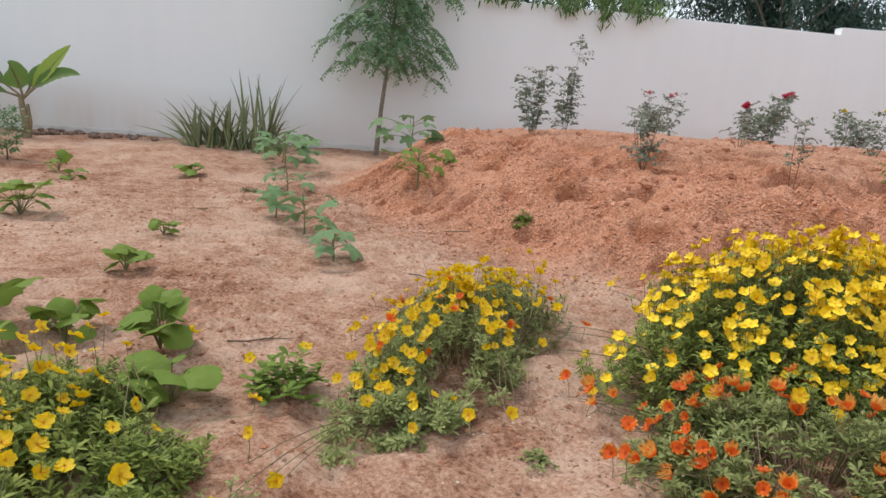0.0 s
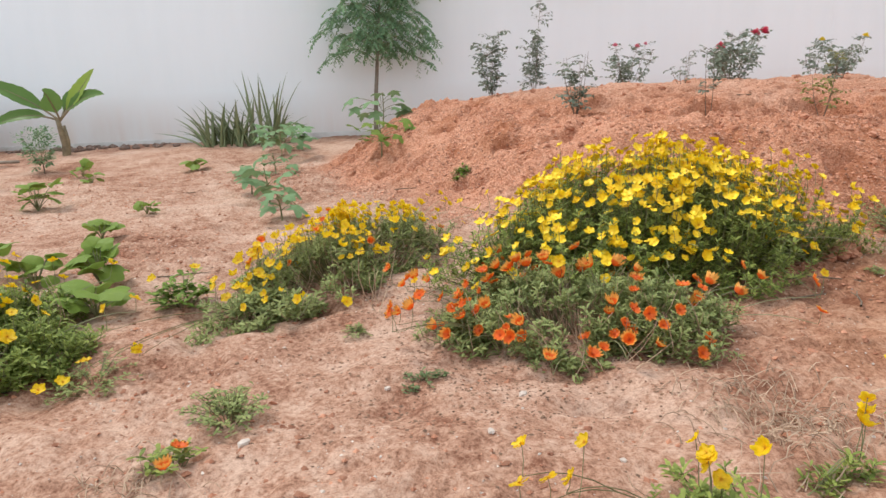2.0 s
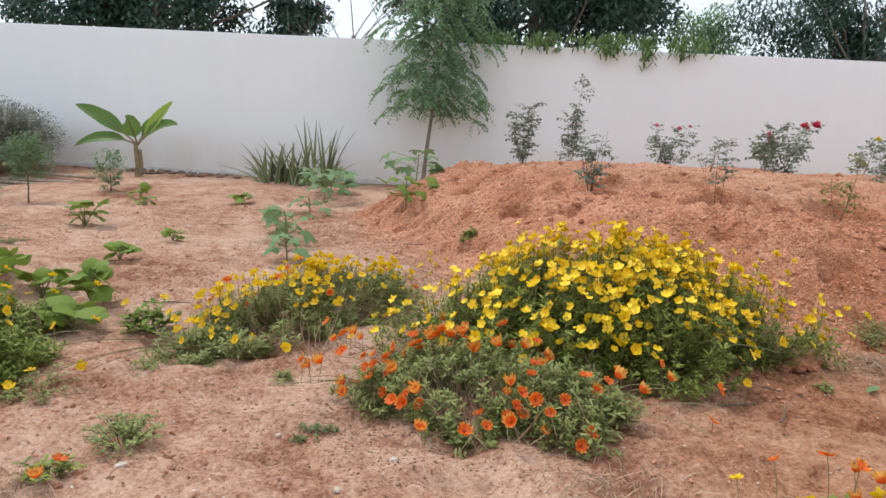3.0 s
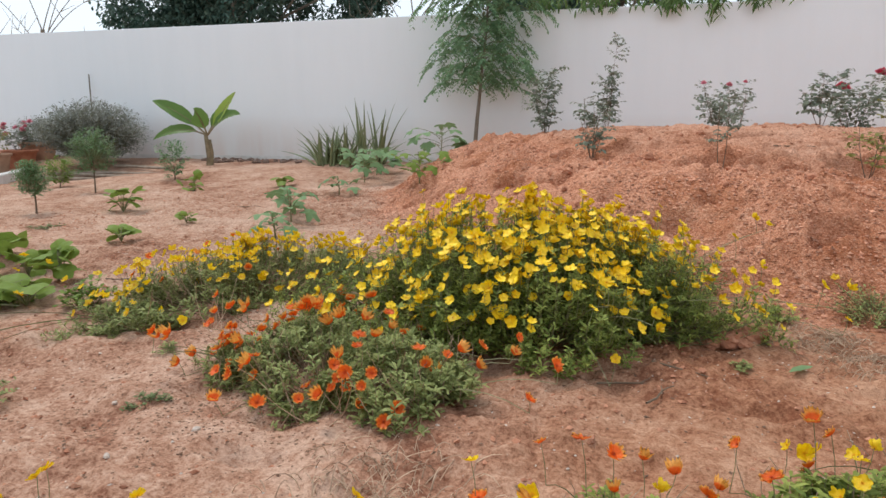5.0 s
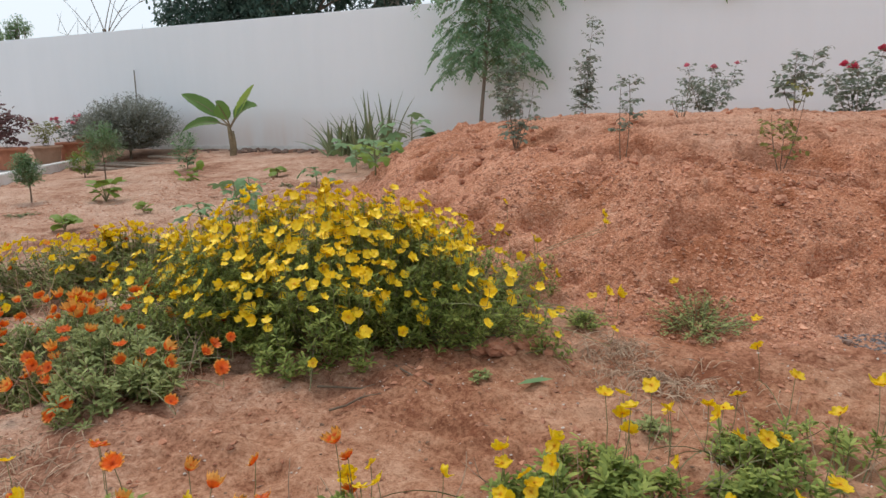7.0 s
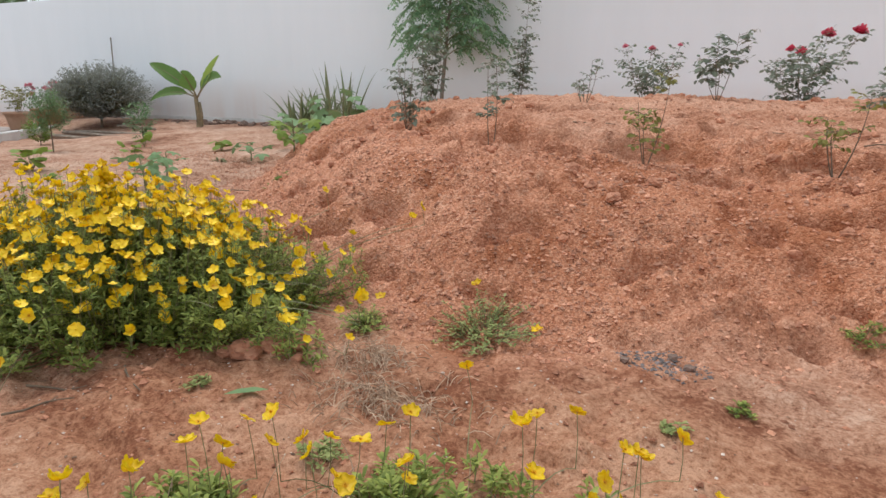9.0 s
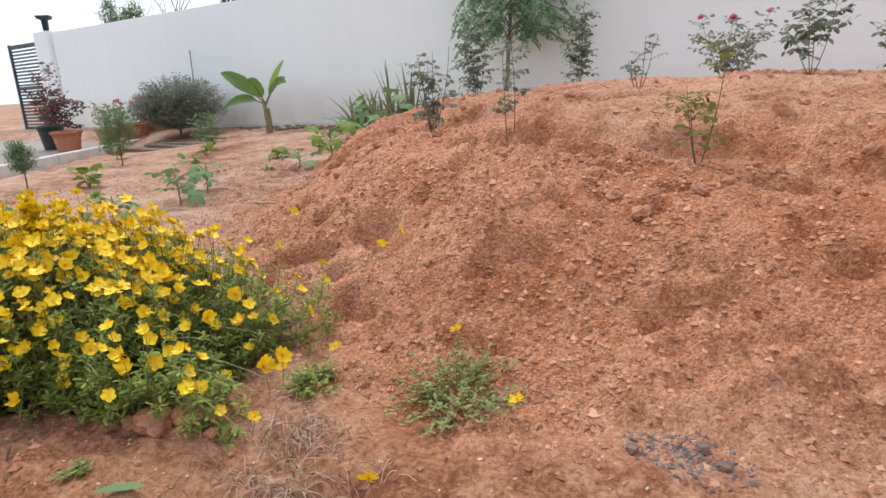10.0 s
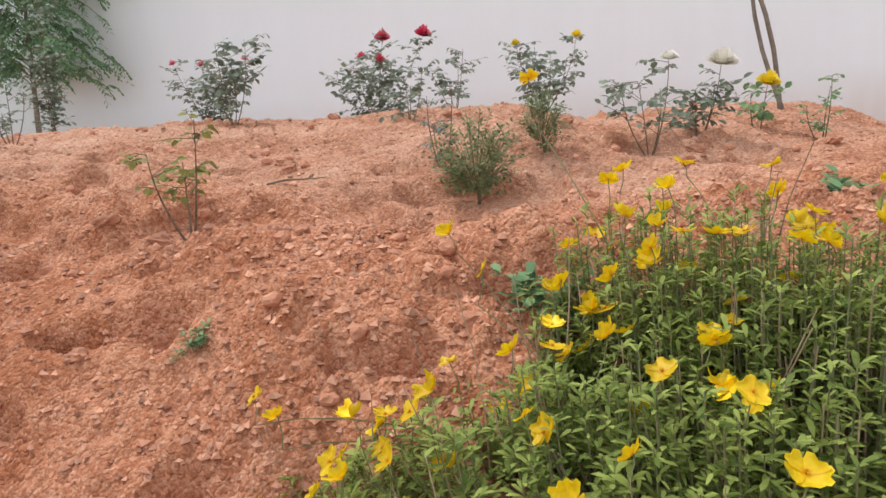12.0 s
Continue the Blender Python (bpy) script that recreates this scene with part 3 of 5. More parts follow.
# ---- flowering purslane cushions ----
def cushion(x, y, rx, ry, h, turn, sprigs, flowers, seed, label, kinds=("yellow",), bare=0.0, leaf=0.026, leaf_mat=None, stalk=0.05, flower_scale=1.0, upper=0.2, dry=0, straggle=0):
    r = random.Random(seed)
    top = thing("flowering_cushion", x, y, gz(x, y), label, "flower bush", "purslane cushions")
    z0 = gz(x, y)
    leaves, stems, drys = Soup(), Soup(), Soup()
    ct, st = math.cos(radians(turn)), math.sin(radians(turn))
    lobes = [(r.uniform(0, 6.28), r.uniform(0.05, 0.15), k) for k in (2, 3, 5, 7)]

    def spread(a):
        return 1 + sum(amp * math.sin(k * a + ph) for ph, amp, k in lobes)
    tips = []
    boughs = [(r.uniform(0, 2 * math.pi), r.random() ** 0.85, r.uniform(0.80, 1.14)) for _ in range(max(8, sprigs // 9))]          # lift 0: trailing rim, 1: crown
    for i in range(sprigs):
        a, lift, reach = r.choice(boughs)
        lift = min(1.0, abs(lift + r.gauss(0, 0.07)))
        a += r.gauss(0, 0.13) / max(0.25, math.sqrt(1 - lift * lift))
        el = math.asin(lift)
        k = spread(a) * reach * r.uniform(0.86, 1.06)
        ex, ey = rx * math.cos(el) * k * math.cos(a), ry * math.cos(el) * k * math.sin(a)
        px, py = ct * ex - st * ey, st * ex + ct * ey
        pz = gz(x + px, y + py) - z0 + 0.015 + h * math.sin(el) * r.uniform(0.78, 1.12) * (0.9 + 0.1 * k)
        tip = Vector((px, py, pz))
        root = Vector((px * 0.62, py * 0.62, 0.0))
        root.z = gz(x + root.x, y + root.y) - z0 - 0.01
        pts = curve_points(root, tip, (px * 0.10, py * 0.10, 0.02 - 0.06 * (1 - lift)), 5)
        (drys if r.random() < bare else stems).tube(pts, 0.0028, 0.0014, 3)
        way = (pts[-1] - pts[-2]).normalized()
        tips.append((tip, way, lift))
        side = way.orthogonal().normalized()
        for seg, count in ((2, 3), (3, 4), (4, 5)):
            if r.random() < bare:
                continue
            for _ in range(count):
                p = pts[seg - 1].lerp(pts[seg], r.random()) + Vector((r.uniform(-0.015, 0.015), r.uniform(-0.015, 0.015), r.uniform(-0.012, 0.012)))
                out = Matrix.Rotation(2 * math.pi * r.random(), 3, way) @ side + way * r.uniform(-0.1, 0.9) + Vector((0, 0, 0.25))
                ln = leaf * r.uniform(0.65, 1.2)
                leaves.blade(p, out, (r.uniform(-0.4, 0.4), r.uniform(-0.4, 0.4), 1), ln * 1.2, ln * 0.36)
        for at, count in ((tip, 8), (pts[3], 6), (pts[3].lerp(pts[2], 0.5), 5)):          # whorls of spreading leaves
            if r.random() < bare * 0.6:
                continue
            b0, opened, size = r.uniform(0, 6.28), r.uniform(0.0, 0.8), leaf * r.uniform(0.7, 1.15)
            shift = Vector((0, 0, 0)) if count == 8 else Vector((r.uniform(-0.03, 0.03), r.uniform(-0.03, 0.03), r.uniform(-0.01, 0.02)))
            for k in range(count):
                out = Matrix.Rotation(b0 + 6.283 * k / count + r.uniform(-0.3, 0.3), 3, way) @ side + way * (opened if k % 2 else opened + 0.5)
                ln = size * r.uniform(0.8, 1.3)
                leaves.blade(at + shift - way * (0.004 * k), out, way, ln * 1.25, ln * 0.37, 0.25)
    for i in range(dry):
        a, e = r.uniform(0, 6.28), r.uniform(0.2, 1.0)
        p = Vector((rx * e * math.cos(a), ry * e * math.sin(a), 0))
        p.z = gz(x + p.x, y + p.y) - z0
        q = p + Vector((r.uniform(-0.12, 0.12), r.uniform(-0.12, 0.12), h * r.uniform(0.5, 1.1)))
        drys.tube(curve_points(p, q, (r.uniform(-0.03, 0.03), r.uniform(-0.03, 0.03), 0), 4), 0.0024, 0.0012, 3)
    strays = []
    for i in range(straggle):          # long thin shoots that leave the cushion, each with a flower at its end
        a = r.uniform(0, 6.28)
        far = spread(a) * r.uniform(1.0, 1.45)
        ex, ey = rx * far * math.cos(a), ry * far * math.sin(a)
        q = Vector((ct * ex - st * ey, st * ex + ct * ey, 0))
        q.z = gz(x + q.x, y + q.y) - z0 + r.uniform(0.02, 0.75 * h)
        p = Vector((0.6 * q.x, 0.6 * q.y, 0))
        p.z = gz(x + p.x, y + p.y) - z0 + 0.3 * h
        pts = curve_points(p, q, (0, 0, 0.03), 5)
        stems.tube(pts, 0.0024, 0.0014, 3)
        strays.append((q, (pts[-1] - pts[-2]).normalized(), 0.0))
    part("stem_tangle", stems.mesh("stem_tangle", STEM), top, kind="stuff")
    part("foliage", leaves.mesh("foliage", leaf_mat or PURSLANE), top, kind="stuff")
    if drys.v:
        part("dry_stalk", drys.mesh("dry_stalk", STRAW), top, "dry bleached leafless stalks", kind="stuff")
    stalks, rest = Soup(), Soup()
    pool = r.sample(tips, min(len(tips), max(flowers, 1))) if upper >= 2 else sorted(tips, key=lambda t: -(t[2] + r.uniform(-upper, 0.9)))[:max(flowers, 1)]
    pool = strays + pool
    for i in range(flowers):
        tip, way, lift = pool[i % len(pool)]
        p = tip + Vector((r.uniform(-0.02, 0.02), r.uniform(-0.02, 0.02), r.uniform(0.2, 1.0) * stalk + 0.008))
        out = Vector((tip.x, tip.y, 0)).normalized() if tip.length > 0.01 else Vector((0, -1, 0))
        face = (Vector((0, 0, r.uniform(0.35, 1.1))) + out * (0.75 - 0.45 * lift) + Vector((r.uniform(-0.6, 0.6), r.uniform(-0.6, 0.6), 0))).normalized()
        stalks.tube([tip, tip.lerp(p, 0.5) + Vector((0.004, 0, 0)), p], 0.0016, 0.0013, 3)
        kind = kinds[i % len(kinds)]
        me = r.choice(YELLOW_FLOWERS if kind == "yellow" else ORANGE_FLOWERS)
        sc = flower_scale * r.uniform(0.78, 1.2)
        m = Matrix.Translation(p) @ upright(face, r.uniform(0, 360)) @ Matrix.Scale(sc, 4)
        if i < 300:
            part(kind + "_flower", me, top, "", m)
        else:
            rest.add([m @ v.co for v in me.vertices], [tuple(f.vertices) for f in me.polygons])
    if rest.v:
        part("flower_mass", rest.mesh("flower_mass", YELLOW_PLAIN, True), top, kind="stuff")
    part("flower_stalk", stalks.mesh("flower_stalk", STEM), top, kind="stuff")
    return top


cushion(2.38, 2.72, 0.96, 0.72, 0.55, 8, 2200, 1200, 1, "dense dome of green purslane covered with yellow flowers", leaf=0.026, stalk=0.11, upper=0.2, flower_scale=0.93, straggle=44)
cushion(0.60, 2.88, 0.38, 0.90, 0.27, -24, 820, 320, 2, "low spreading purslane cushion with small yellow flowers", ("yellow",) * 17 + ("orange",), bare=0.25, leaf=0.025, leaf_mat=PURSLANE_DULL, stalk=0.09, upper=0.3, flower_scale=0.85, dry=70, straggle=30)
cushion(1.71, 1.84, 0.60, 0.42, 0.21, -18, 640, 105, 3, "sprawling purslane cushion with orange ruffled flowers", ("orange",), bare=0.3, leaf=0.027, leaf_mat=PURSLANE_DULL, stalk=0.09, upper=2.2, dry=170, straggle=40, flower_scale=1.0)
cushion(-0.98, 1.72, 0.42, 0.78, 0.26, -10, 760, 120, 4, "leafy purslane cushion with yellow flowers on bare soil", leaf=0.029, stalk=0.17, upper=0.9, flower_scale=0.95, dry=40, straggle=14)
cushion(7.40, 3.46, 0.85, 0.60, 0.39, 0, 2500, 310, 5, "tall loose purslane bush with large yellow flowers on the slope", leaf=0.022, stalk=0.09, flower_scale=0.93, bare=0.12, upper=2.2, dry=160, straggle=40)
cushion(4.60, 1.92, 0.52, 0.32, 0.13, 25, 200, 38, 6, "small leafy purslane with yellow flowers on long stalks", bare=0.25, leaf=0.03, stalk=0.24, upper=2.5, flower_scale=0.95, dry=30, straggle=14)
cushion(3.98, 1.55, 0.44, 0.30, 0.13, 20, 150, 30, 10, "small leafy purslane with yellow flowers on long stalks", bare=0.25, leaf=0.03, stalk=0.2, upper=2.5, flower_scale=0.95, dry=30, straggle=14)
cushion(3.48, 1.08, 0.38, 0.26, 0.18, 10, 190, 28, 7, "thin purslane with yellow and orange flowers", ("yellow", "yellow", "orange"), bare=0.35, leaf=0.03, stalk=0.16, dry=40, upper=2.5, flower_scale=0.95, straggle=8)
cushion(2.92, 0.92, 0.34, 0.22, 0.15, 0, 90, 18, 8, "half-dry purslane with a few orange and yellow flowers", ("orange", "yellow", "orange"), bare=0.5, leaf=0.028, stalk=0.14, dry=60, upper=2.5, flower_scale=0.95, straggle=8)
cushion(1.84, 0.62, 0.44, 0.18, 0.08, 5, 80, 15, 9, "withered straggling purslane with a few yellow flowers", bare=0.6, leaf=0.026, stalk=0.2, dry=14, upper=2.5, flower_scale=0.95, straggle=8)


# ---- low weeds and seedlings ----
def weed(x, y, radius, h, sprigs, seed, label, mat, flowers=0, kind="yellow", leaf=0.022, name="weed", group="low weeds"):
    r = random.Random(seed)
    z0 = gz(x, y)
    top = thing(name, x, y, z0, label, "weed", group)
    s, st = Soup(), Soup()
    tips = []
    for i in range(sprigs):
        a, e = r.uniform(0, 6.28), math.sqrt(r.random()) * radius
        p = Vector((e * math.cos(a), e * math.sin(a), 0))
        p.z = gz(x + p.x, y + p.y) - z0 + h * r.uniform(0.25, 1.0) * (1 - 0.5 * e / radius)
        root = Vector((0.3 * p.x, 0.3 * p.y, 0))
        root.z = gz(x + root.x, y + root.y) - z0 - 0.01
        pts = curve_points(root, p, (0, 0, 0.015), 4)
        st.tube(pts, 0.0020, 0.0010, 3)
        tips.append(p)
        for k in range(9):
            t = r.uniform(0.3, 1.0) * 2.999
            q = pts[int(t)].lerp(pts[int(t) + 1], t - int(t))
            b = r.uniform(0, 6.28)
            ln = leaf * r.uniform(0.6, 1.2)
            s.blade(q, (math.cos(b), math.sin(b), r.uniform(-0.1, 0.8)), (0, 0, 1), ln, ln * 0.45)
    part("stem_tangle", st.mesh("stem_tangle", STEM), top, kind="stuff")
    part("foliage", s.mesh("foliage", mat), top, kind="stuff")
    for i in range(flowers):
        p = tips[i % len(tips)] + Vector((r.uniform(-0.03, 0.03), r.uniform(-0.03, 0.03), 0.035))
        part(kind + "_flower", r.choice(YELLOW_FLOWERS if kind == "yellow" else ORANGE_FLOWERS), top, "",
             Matrix.Translation(p) @ upright((r.uniform(-0.3, 0.3), r.uniform(-0.6, 0.1), 1), r.uniform(0, 360)))
    return top


weed(0.33, 1.26, 0.17, 0.12, 70, 31, "bluish feathery weed lying on bare soil", PURSLANE_DULL)
weed(0.22, 1.00, 0.10, 0.10, 20, 32, "small green weed with an orange flower", PURSLANE, 2, "orange", 0.03)
weed(-0.30, 1.66, 0.20, 0.08, 40, 33, "flat green weed with one yellow flower", PURSLANE_DULL, 2)
weed(-0.20, 2.42, 0.16, 0.22, 30, 34, "upright green herb with narrow leaves", BROAD_LEAF, 2, leaf=0.055)
weed(3.66, 3.00, 0.14, 0.12, 60, 35, "small tuft of green weed at the foot of the heap", PURSLANE, 2)
weed(4.18, 3.16, 0.26, 0.12, 110, 36, "spreading green weed on reddish soil", PURSLANE_DULL, 2)
weed(5.98, 4.07, 0.05, 0.05, 10, 37, "tiny grey-green sprig on the slope", BLUE_LEAF)
weed(5.68, 3.60, 0.09, 0.06, 22, 38, "small green seedling on reddish soil", PURSLANE)
weed(1.46, 5.08, 0.10, 0.07, 14, 39, "small pale green seedling", BROAD_LEAF, leaf=0.05)
weed(7.78, 4.57, 0.09, 0.06, 18, 40, "bluish broad-leaved weed on the heap", BLUE_LEAF, leaf=0.06)
weed(5.05, 2.65, 0.06, 0.03, 12, 41, "tiny green weed flat on the soil", PURSLANE_DULL)
weed(5.25, 2.95, 0.06, 0.04, 12, 42, "tiny green weed flat on the soil", PURSLANE)
weed(3.36, 2.28, 0.06, 0.03, 12, 43, "tiny green weed flat on the soil", PURSLANE_DULL)
weed(0.72, 1.95, 0.07, 0.03, 14, 44, "tiny green weed flat on the soil", PURSLANE_DULL)
weed(1.00, 1.45, 0.10, 0.02, 16, 45, "thin flat weed on pale soil", GRASS)
weed(6.92, 4.10, 0.14, 0.16, 16, 46, "thin bluish broad-leaved weed on the slope", BLUE_LEAF, leaf=0.05)
weed(4.05, 2.10, 0.10, 0.05, 24, 47, "small flat green weed", PURSLANE_DULL)
weed(-2.30, 3.60, 0.16, 0.03, 30, 48, "flat grey-green weed on sandy soil", GRASS)
weed(-2.60, 4.50, 0.20, 0.03, 36, 49, "flat grey-green weed on sandy soil", GRASS)
weed(-0.95, 6.90, 0.16, 0.04, 26, 50, "flat grey-green weed on sandy soil", GRASS)


def dead_tuft(x, y, radius, count, seed, label):
    r = random.Random(seed)
    z0 = gz(x, y)
    top = thing("dead_grass_tuft", x, y, z0, label, "dry grass", "dead grass tufts")
    s = Soup()
    for i in range(count):
        p = Vector((r.gauss(0, 0.62) * radius, r.gauss(0, 0.40) * radius, 0))
        b, ln = r.uniform(0, 6.28), r.uniform(0.03, 0.10)
        q = p + Vector((ln * math.cos(b), ln * math.sin(b), 0))
        p.z, q.z = gz(x + p.x, y + p.y) - z0 - 0.003, gz(x + q.x, y + q.y) - z0 + r.uniform(0.0, 0.03)
        s.tube(curve_points(p, q, (0, 0, r.uniform(0.003, 0.03)), 4), 0.0022, 0.0012, 3)
    part("dead_blade", s.mesh("dead_blade", STRAW), top, kind="stuff")


dead_tuft(4.05, 2.48, 0.24, 368, 61, "matted dead grey grass on bare soil")
dead_tuft(2.15, 0.98, 0.24, 240, 62, "matted dead straw on bare soil")
dead_tuft(3.85, 2.75, 0.16, 192, 63, "matted dead grey grass on bare soil")
dead_tuft(0.12, 0.92, 0.14, 60, 64, "small mat of dead straw")
dead_tuft(2.10, 1.22, 0.22, 90, 65, "thin mat of dead straw beside orange flowers")


# ---- vegetable plants with large leaves ----
def round_leaf(name, size, lobes, depth, mat, seed, droop=0.25):
    """A broad lobed leaf blade with a raised rim and a sunken midrib."""
    r, s = random.Random(seed), Soup()
    n = 26
    rim, mid = [], []
    for i in range(n):
        a = -math.pi + 2 * math.pi * (i + 0.5) / n
        k = (1 - depth * (0.5 + 0.5 * math.cos(lobes * a + math.pi))) * (0.62 + 0.38 * math.cos(a * 0.5)) * r.uniform(0.94, 1.06)
        for t, out in ((1.0, rim), (0.55, mid)):
            x, y = size * t * k * math.cos(a) + 0.35 * size, size * t * k * math.sin(a) * 0.95
            z = -droop * size * (t * k) ** 2 + 0.10 * size * abs(math.sin(a)) * t + 0.03 * size * math.sin(5 * a) * t
            out.append((x, y, z))
    v = [(0.35 * size, 0, 0)] + mid + rim
    f = [(0, 1 + i, 1 + (i + 1) % n) for i in range(n)] + [(1 + i, 1 + n + i, 1 + n + (i + 1) % n, 1 + (i + 1) % n) for i in range(n)]
    s.add(v, f)
    return s.mesh(name, mat, True)


GOURD_LEAVES = [round_leaf("leaf", 0.085, 5, 0.14, BROAD_LEAF, i, 0.3) for i in range(3)]
PALM_LEAVES = [round_leaf("leaf", 0.11, 5, 0.45, BLUE_LEAF, 10 + i, 0.35) for i in range(3)]
PALM_GREEN = [round_leaf("leaf", 0.10, 5, 0.42, BROAD_LEAF, 14 + i, 0.35) for i in range(3)]


def leafy_plant(name, x, y, h, radius, count, leaves, scale, seed, label, category, group, trunk=False):
    r = random.Random(seed)
    top = thing(name, x, y, gz(x, y), label, category, group)
    s = Soup()
    scale, count, h = (scale * 1.08, count + 2, h * 0.95) if trunk else (scale * 1.2, count + 1, h * 1.1)
    if trunk:
        s.tube(curve_points((0, 0, -0.02), (r.uniform(-0.03, 0.03), r.uniform(-0.03, 0.03), h), (0.01, 0, 0), 5), 0.009, 0.005, 6)
    for i in range(count):
        a = 2.4 * i + r.uniform(-0.4, 0.4)
        e, z = radius * r.uniform(0.35, 1.0), h * (r.uniform(0.35, 1.0) if not trunk else 0.35 + 0.65 * (i + 1) / count)
        base = Vector((0, 0, z * 0.75 if trunk else 0.0))
        tip = Vector((e * math.cos(a), e * math.sin(a), z))
        s.tube(curve_points(base, tip, (0, 0, 0.02), 4), 0.004, 0.0025, 4)
        part("leaf", r.choice(leaves), top, "", Matrix.Translation(tip) @ pose(0, 0, 0, r.uniform(-25, 25), r.uniform(-25, 40) if trunk else r.uniform(-62, 35), math.degrees(a) + r.uniform(-40, 40)) @ Matrix.Scale(scale * r.uniform(0.75, 1.2), 4))
    part("stalk", s.mesh("stalk", STEM), top)
    return top


for i, (x, y, h, rad, n, sc, label) in enumerate([
        (-0.77, 2.80, 0.20, 0.08, 14, 0.8, "green gourd seedling with broad curled leaves"), (-1.25, 3.02, 0.17, 0.10, 12, 0.72, "green gourd seedling with broad leaves"),
        (-0.62, 2.40, 0.13, 0.10, 8, 0.95, "gourd plant with large leaves beside yellow flowers"), (-1.62, 3.05, 0.20, 0.14, 12, 0.95, "gourd plant with large dark leaves"),
        (-1.28, 3.98, 0.15, 0.08, 9, 0.68, "small gourd seedling on sandy soil"), (-1.31, 4.92, 0.10, 0.07, 8, 0.52, "small pale gourd seedling"),
        (-2.55, 5.50, 0.24, 0.16, 16, 0.8, "green gourd plant with clustered leaves"), (-2.80, 7.15, 0.12, 0.14, 6, 0.7, "low gourd seedling on sandy soil"),
        (-1.74, 7.78, 0.14, 0.12, 6, 0.8, "low gourd seedling on sandy soil"), (-1.45, 2.45, 0.22, 0.16, 8, 1.2, "gourd plant with large dark leaves"),
        (-1.95, 3.35, 0.18, 0.16, 8, 1.1, "gourd plant with large dark leaves"), (-3.1, 7.6, 0.15, 0.12, 6, 0.7, "low gourd seedling on sandy soil")]):
    leafy_plant("gourd_plant", x, y, h, rad, n, GOURD_LEAVES, sc, 70 + i, label, "plant", "gourd seedlings")
for i, (x, y, h, rad, n, sc, lv, label) in enumerate([
        (-0.30, 5.20, 0.38, 0.20, 8, 1.0, PALM_LEAVES, "young okra plant with lobed bluish leaves"), (-0.05, 4.42, 0.26, 0.18, 6, 0.95, PALM_LEAVES, "young okra plant with lobed bluish leaves"),
        (0.72, 6.30, 0.40, 0.28, 12, 1.0, PALM_GREEN, "okra plant with lobed green leaves at the foot of the heap"), (0.72, 7.25, 0.46, 0.34, 10, 1.2, PALM_LEAVES, "okra plant with wide bluish leaves"),
        (-0.75, 8.40, 0.52, 0.38, 12, 1.35, PALM_LEAVES, "okra plant with wide bluish leaves"), (-0.85, 9.20, 0.45, 0.36, 10, 1.3, PALM_LEAVES, "okra plant with wide bluish leaves beside the aloe"),
        (-0.58, 5.72, 0.30, 0.16, 6, 0.85, PALM_LEAVES, "young okra plant with lobed leaves"), (-0.60, 7.10, 0.26, 0.20, 6, 0.9, PALM_LEAVES, "young okra plant with lobed bluish leaves")]):
    leafy_plant("okra_plant", x, y, h, rad, n, lv, sc, 90 + i, label, "plant", "okra plants", True)


